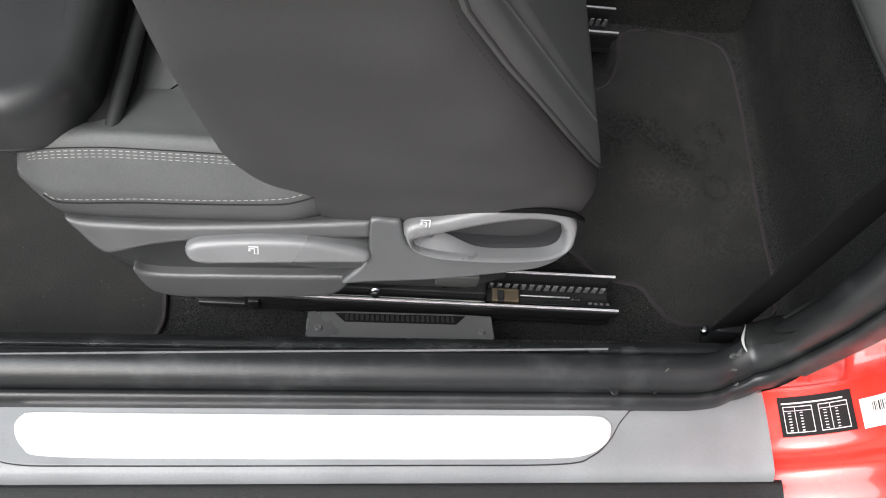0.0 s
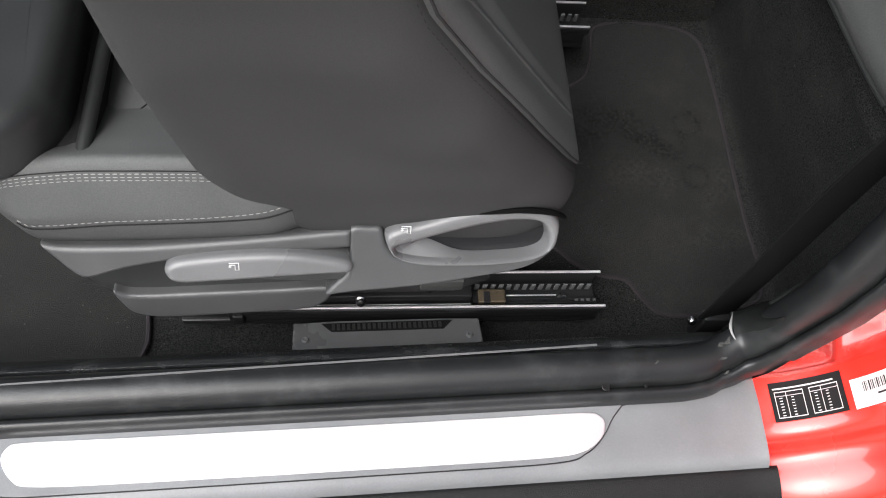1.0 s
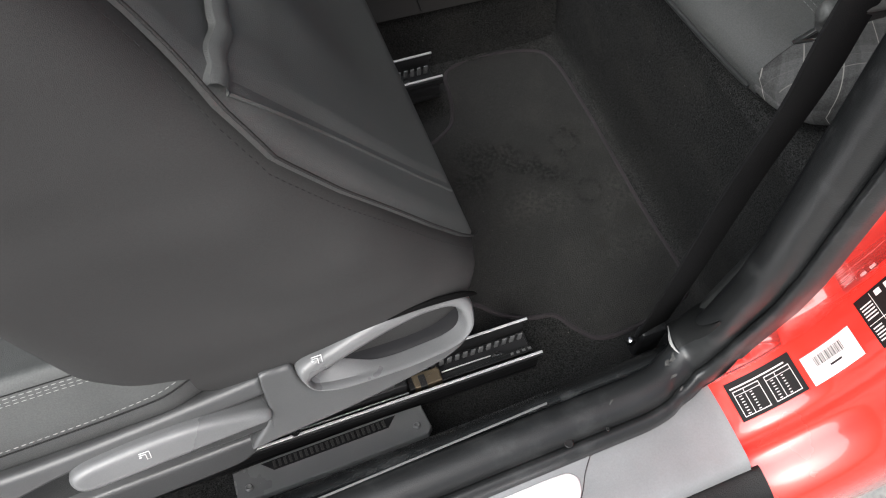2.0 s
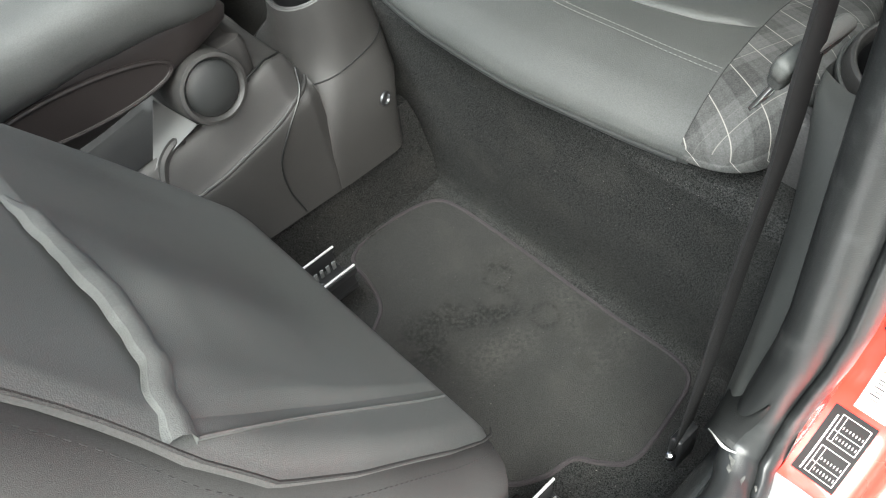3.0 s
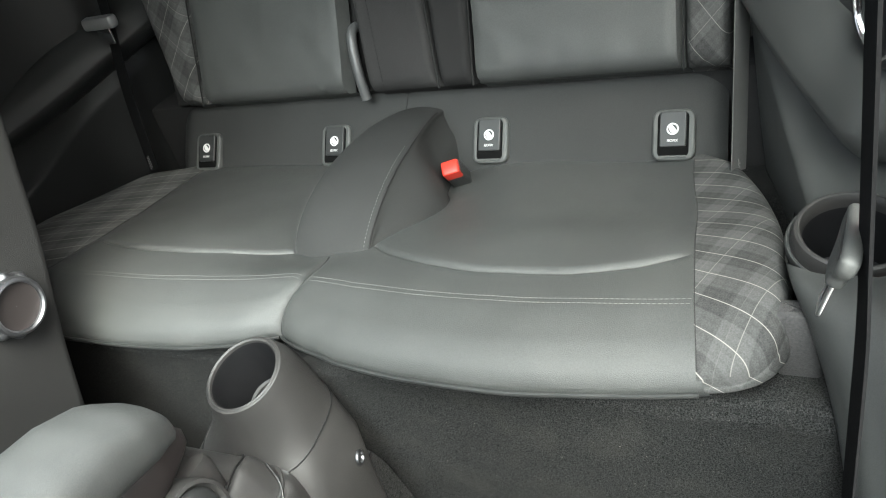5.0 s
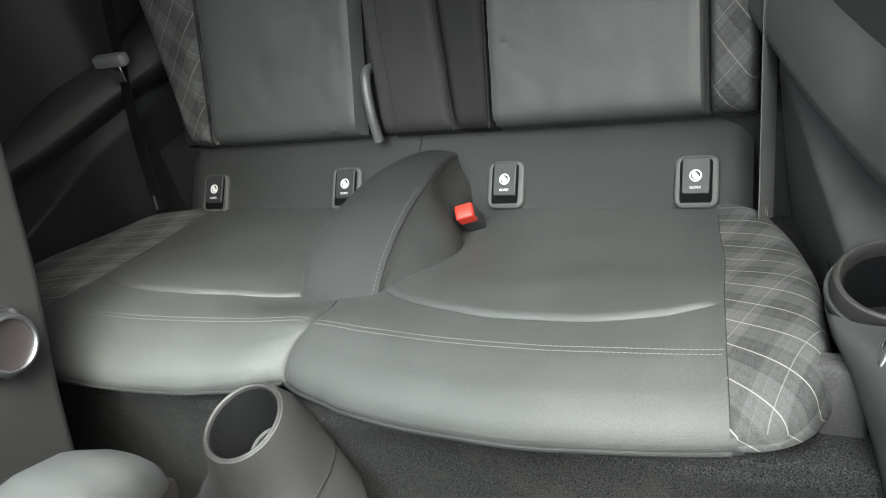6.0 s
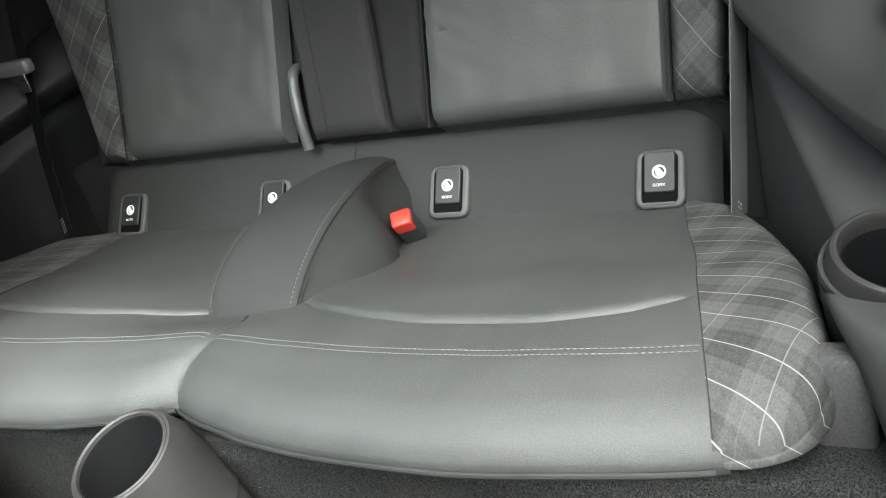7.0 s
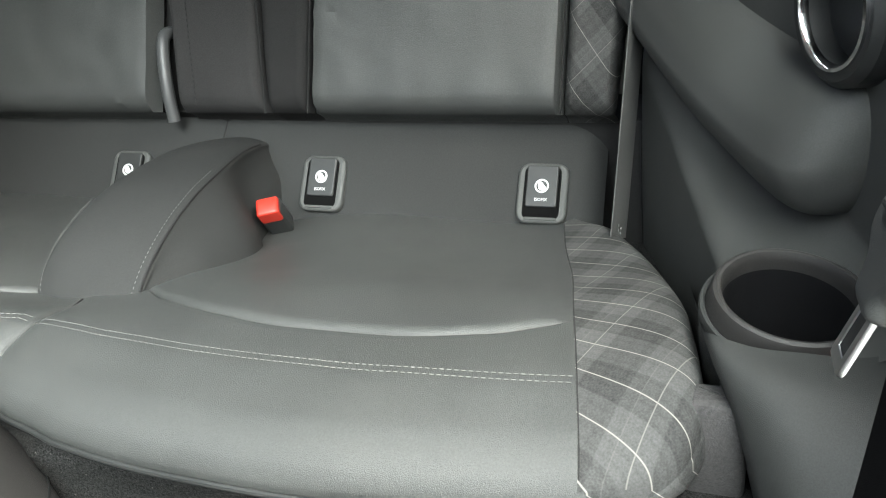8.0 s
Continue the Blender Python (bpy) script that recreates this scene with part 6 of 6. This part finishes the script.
part("tray_knob", lathe([(0.016, 0), (0.016, 0.012), (0.012, 0.020), (0.0, 0.023)], Matrix.Translation((0.712, -0.090, 0.262)), 24), PLASTIC, console)
part("tray_divider", tube(spline([(0.735, -0.105, 0.275), (0.75, -0.095, 0.300), (0.775, -0.09, 0.31), (0.79, -0.085, 0.285)], 20), 0.006, 8), PLASTIC, console)
slip = thing("paper_slip", "folded pale paper slip lying in the console tray", "paper")
part("sheet", slab([(-0.045, -0.02), (0.028, -0.022), (0.014, 0.045)], axes((0.775, -0.078, 0.318), (0.8, -0.05, 0.35), (0.1, 0.8, 0.25)), 0, 0.0008), PAPER, slip)

rest = thing("armrest", "grey leatherette folding armrest above the console", "armrest")
rows = []
for i in range(50):
    u = i / 49
    x = 0.40 + 0.49 * u
    topz = interp(x, [(0.40, 0.535), (0.55, 0.53), (0.66, 0.524), (0.75, 0.523), (0.80, 0.517), (0.844, 0.500), (0.872, 0.474), (0.886, 0.446), (0.89, 0.425)])
    lowz = interp(x, [(0.40, 0.45), (0.6, 0.432), (0.72, 0.442), (0.80, 0.436), (0.86, 0.425), (0.885, 0.418), (0.89, 0.422)])
    h = interp(x, [(0.40, 0.055), (0.75, 0.060), (0.84, 0.054), (0.875, 0.038), (0.89, 0.008)])
    row = []
    for k in range(36):
        a = 2 * math.pi * k / 36
        c, s = math.cos(a), math.sin(a)
        row.append((x, -0.052 + h * math.copysign(abs(c) ** 0.7, c), (topz + lowz) / 2 + (topz - lowz) / 2 * math.copysign(abs(s) ** 0.75, s)))
    rows.append(row)
part("pad", grid(rows, False, True), LEATHER_FRONT, rest)
rows = []
for i in range(40):
    x = 0.42 + 0.475 * i / 39
    topz = curve(x, [(0.40, 0.48), (0.6, 0.475), (0.70, 0.468), (0.80, 0.456), (0.85, 0.448), (0.875, 0.438), (0.888, 0.426), (0.895, 0.416)])
    lowz = curve(x, [(0.40, 0.36), (0.6, 0.356), (0.70, 0.362), (0.78, 0.379), (0.84, 0.397), (0.87, 0.404), (0.888, 0.408), (0.895, 0.412)])
    row = []
    h = interp(x, [(0.40, 0.045), (0.84, 0.046), (0.88, 0.034), (0.895, 0.012)])
    for k in range(30):
        a = 2 * math.pi * k / 30
        c, s = math.cos(a), math.sin(a)
        row.append((x, -0.052 + h * math.copysign(abs(c) ** 0.5, c), (topz + lowz) / 2 + (topz - lowz) / 2 * math.copysign(abs(s) ** 0.6, s)))
    rows.append(row)
part("shell", grid(rows, False, True), SHELL, rest, "brown-black plastic armrest shell")
oval = [(0.695 + 0.105 * math.cos(a) - 0.008 * math.sin(a), 0.4165 + 0.026 * math.sin(a) - 0.008 * math.cos(a)) for a in np.linspace(0, 2 * math.pi, 60, endpoint=False)]
part("side_inset", slab(oval, XZ, 0.08, 0.1005, 0.003, 3), SHELL, rest, "oval side inset")
part("inset_rim", tube([(a, -0.0995, b) for a, b in oval + oval[:1]], 0.0030, 8), SHELL, rest)

# ---- passenger seat ----
pseat = thing("car_seat", "dark grey passenger seat with upright backrest", "car seat", "front seats")
prof = [(0.93, 0.24), (0.962, 0.337), (0.992, 0.432), (1.035, 0.543), (1.062, 0.632), (1.082, 0.70), (1.096, 0.78), (1.108, 0.88), (1.112, 0.98), (1.08, 1.03), (1.00, 1.01), (0.92, 0.84), (0.83, 0.60), (0.78, 0.42), (0.74, 0.30), (0.78, 0.24)]
part("backrest", slab([(p.x, p.y) for p in spline([(a, b, 0) for a, b in prof], 90, True)], XZ, -0.62, -0.20, 0.012, 4), CLOTH_SIDE, pseat, "dark cloth side of the backrest")
EDGE = [(0.735, 0.34), (0.754, 0.403), (0.78, 0.464), (0.824, 0.532), (0.874, 0.585), (0.944, 0.649)]
UPPER = [(0.944, 0.649), (0.983, 0.667), (1.037, 0.704), (1.078, 0.750)]
face = EDGE + UPPER[1:] + [(1.090, 0.80), (1.088, 0.87), (1.05, 0.925), (0.96, 0.915), (0.88, 0.80), (0.80, 0.62), (0.73, 0.47), (0.69, 0.36)]
part("bolster", slab(face, XZ, -0.60, -0.192, 0.008, 4), LEATHER_FRONT, pseat, "grey leatherette side bolster")
# Added black box: blocks light and fills the far footwell's darkness.
part("seat_base", box((0.30, 0.175, 0.01), (0.975, 0.60, 0.26), 0.02), PILLAR, pseat, "black box added to darken the far footwell")
part("cushion", box((0.25, 0.20, 0.22), (0.80, 0.64, 0.42), 0.04), CLOTH_SIDE, pseat)
for line in (EDGE, UPPER, [(0.944, 0.649), (0.925, 0.72), (0.93, 0.80), (0.95, 0.90)]):
    edge = spline([(a, 0.1905, b) for a, b in line], 30)
    part("piping", tube(edge, 0.0022, 8), CLOTH_SIDE, pseat)
    part("stitching", stitches([q + Vector((-0.007, -0.0005, 0.004)) for q in edge], 0.004, 0.003, 0.0006), THREAD, pseat)
km = axes((0.9505, 0.200, 0.516), (1, 0, 0), (0, 0, 1))
turns = np.linspace(0, 2 * math.pi, 128, endpoint=False)
scallop = [(0.0390 + 0.0024 * math.cos(10 * a), a) for a in turns]
part("recline_knob", slab([(r * math.cos(a), r * math.sin(a)) for r, a in scallop], km, -0.01, 0.017, 0.007, 6), SATIN, pseat, "scalloped satin recline knob")
part("knob_rim", lathe([(0.0345, 0.015), (0.0350, 0.022), (0.0335, 0.0265), (0.0305, 0.0275), (0.0285, 0.0255), (0.0280, 0.020)], km, 48, closed=False), SATIN, pseat)
part("knob_face", lathe([(0.0288, 0.0225), (0.026, 0.0214), (0.022, 0.0205), (0.016, 0.0198), (0.010, 0.0195), (0.004, 0.0193), (0.0004, 0.0193)], km, 40, closed=False), SHELL, pseat, "dark concave knob face")

# ---- roof, far door and tail, mostly unseen, that close and shade the cabin ----
roof = []
for x in np.linspace(0.05, 2.2, 44):
    roof.append([(x, y, 1.16 - 0.10 * abs(y) ** 3) for y in np.linspace(-0.66, 0.66, 34)])
bm = grid(roof)
# Opening added to the unseen roof to let light into the cabin.
light_opening = [f for f in bm.faces if 0.15 < f.calc_center_median().x < 0.94 and abs(f.calc_center_median().y) < 0.45]
bmesh.ops.delete(bm, geom=light_opening, context="FACES")
tagged(part("ceiling", bm, LINING), "unseen grey roof lining with an added opening for light", "roof lining", kind="structure")
fw = thing("wall_right", "black far side wall with unseen light-shaping panels", "car side", kind="structure")
part("lower", box((-0.7, 0.74, -0.1), (2.2, 0.82, 0.74), 0.01), FAR, fw)
# Unseen panel added to keep out light from the far side.
part("far_light_block", box((-0.6, 0.745, 0.735), (1.9, 0.757, 1.07), 0.003), WELL, fw, "unseen dark panel added against far-side light")
part("pillar", box((1.0, 0.70, 0.70), (1.12, 0.78, 1.12), 0.01), FAR, fw)
part("header", box((-0.1, 0.60, 1.06), (2.2, 0.72, 1.16), 0.01), LINING, fw)
part("header_left", box((0.05, -0.70, 1.09), (2.2, -0.61, 1.16), 0.01), LINING, fw)
part("quarter_left", box((1.15, -0.79, 0.0), (2.2, -0.765, 0.80), 0.01), FAR, fw)
# Unseen corner blocks added to hold back light from the rear.
for s in (-1, 1):
    part("rear_light_block", box((1.95, min(s * 0.62, s * 0.76), 0.74), (2.2, max(s * 0.62, s * 0.76), 1.10), 0.01), LINING, fw)
part("tail", box((2.15, -0.75, -0.1), (2.2, 0.75, 0.85), 0.01), FAR, fw)
# Unseen block, set high to stop low light from ahead.
part("front_light_block", box((-0.75, -0.70, -0.05), (-0.5, 0.70, 0.80), 0.03), FAR, fw)
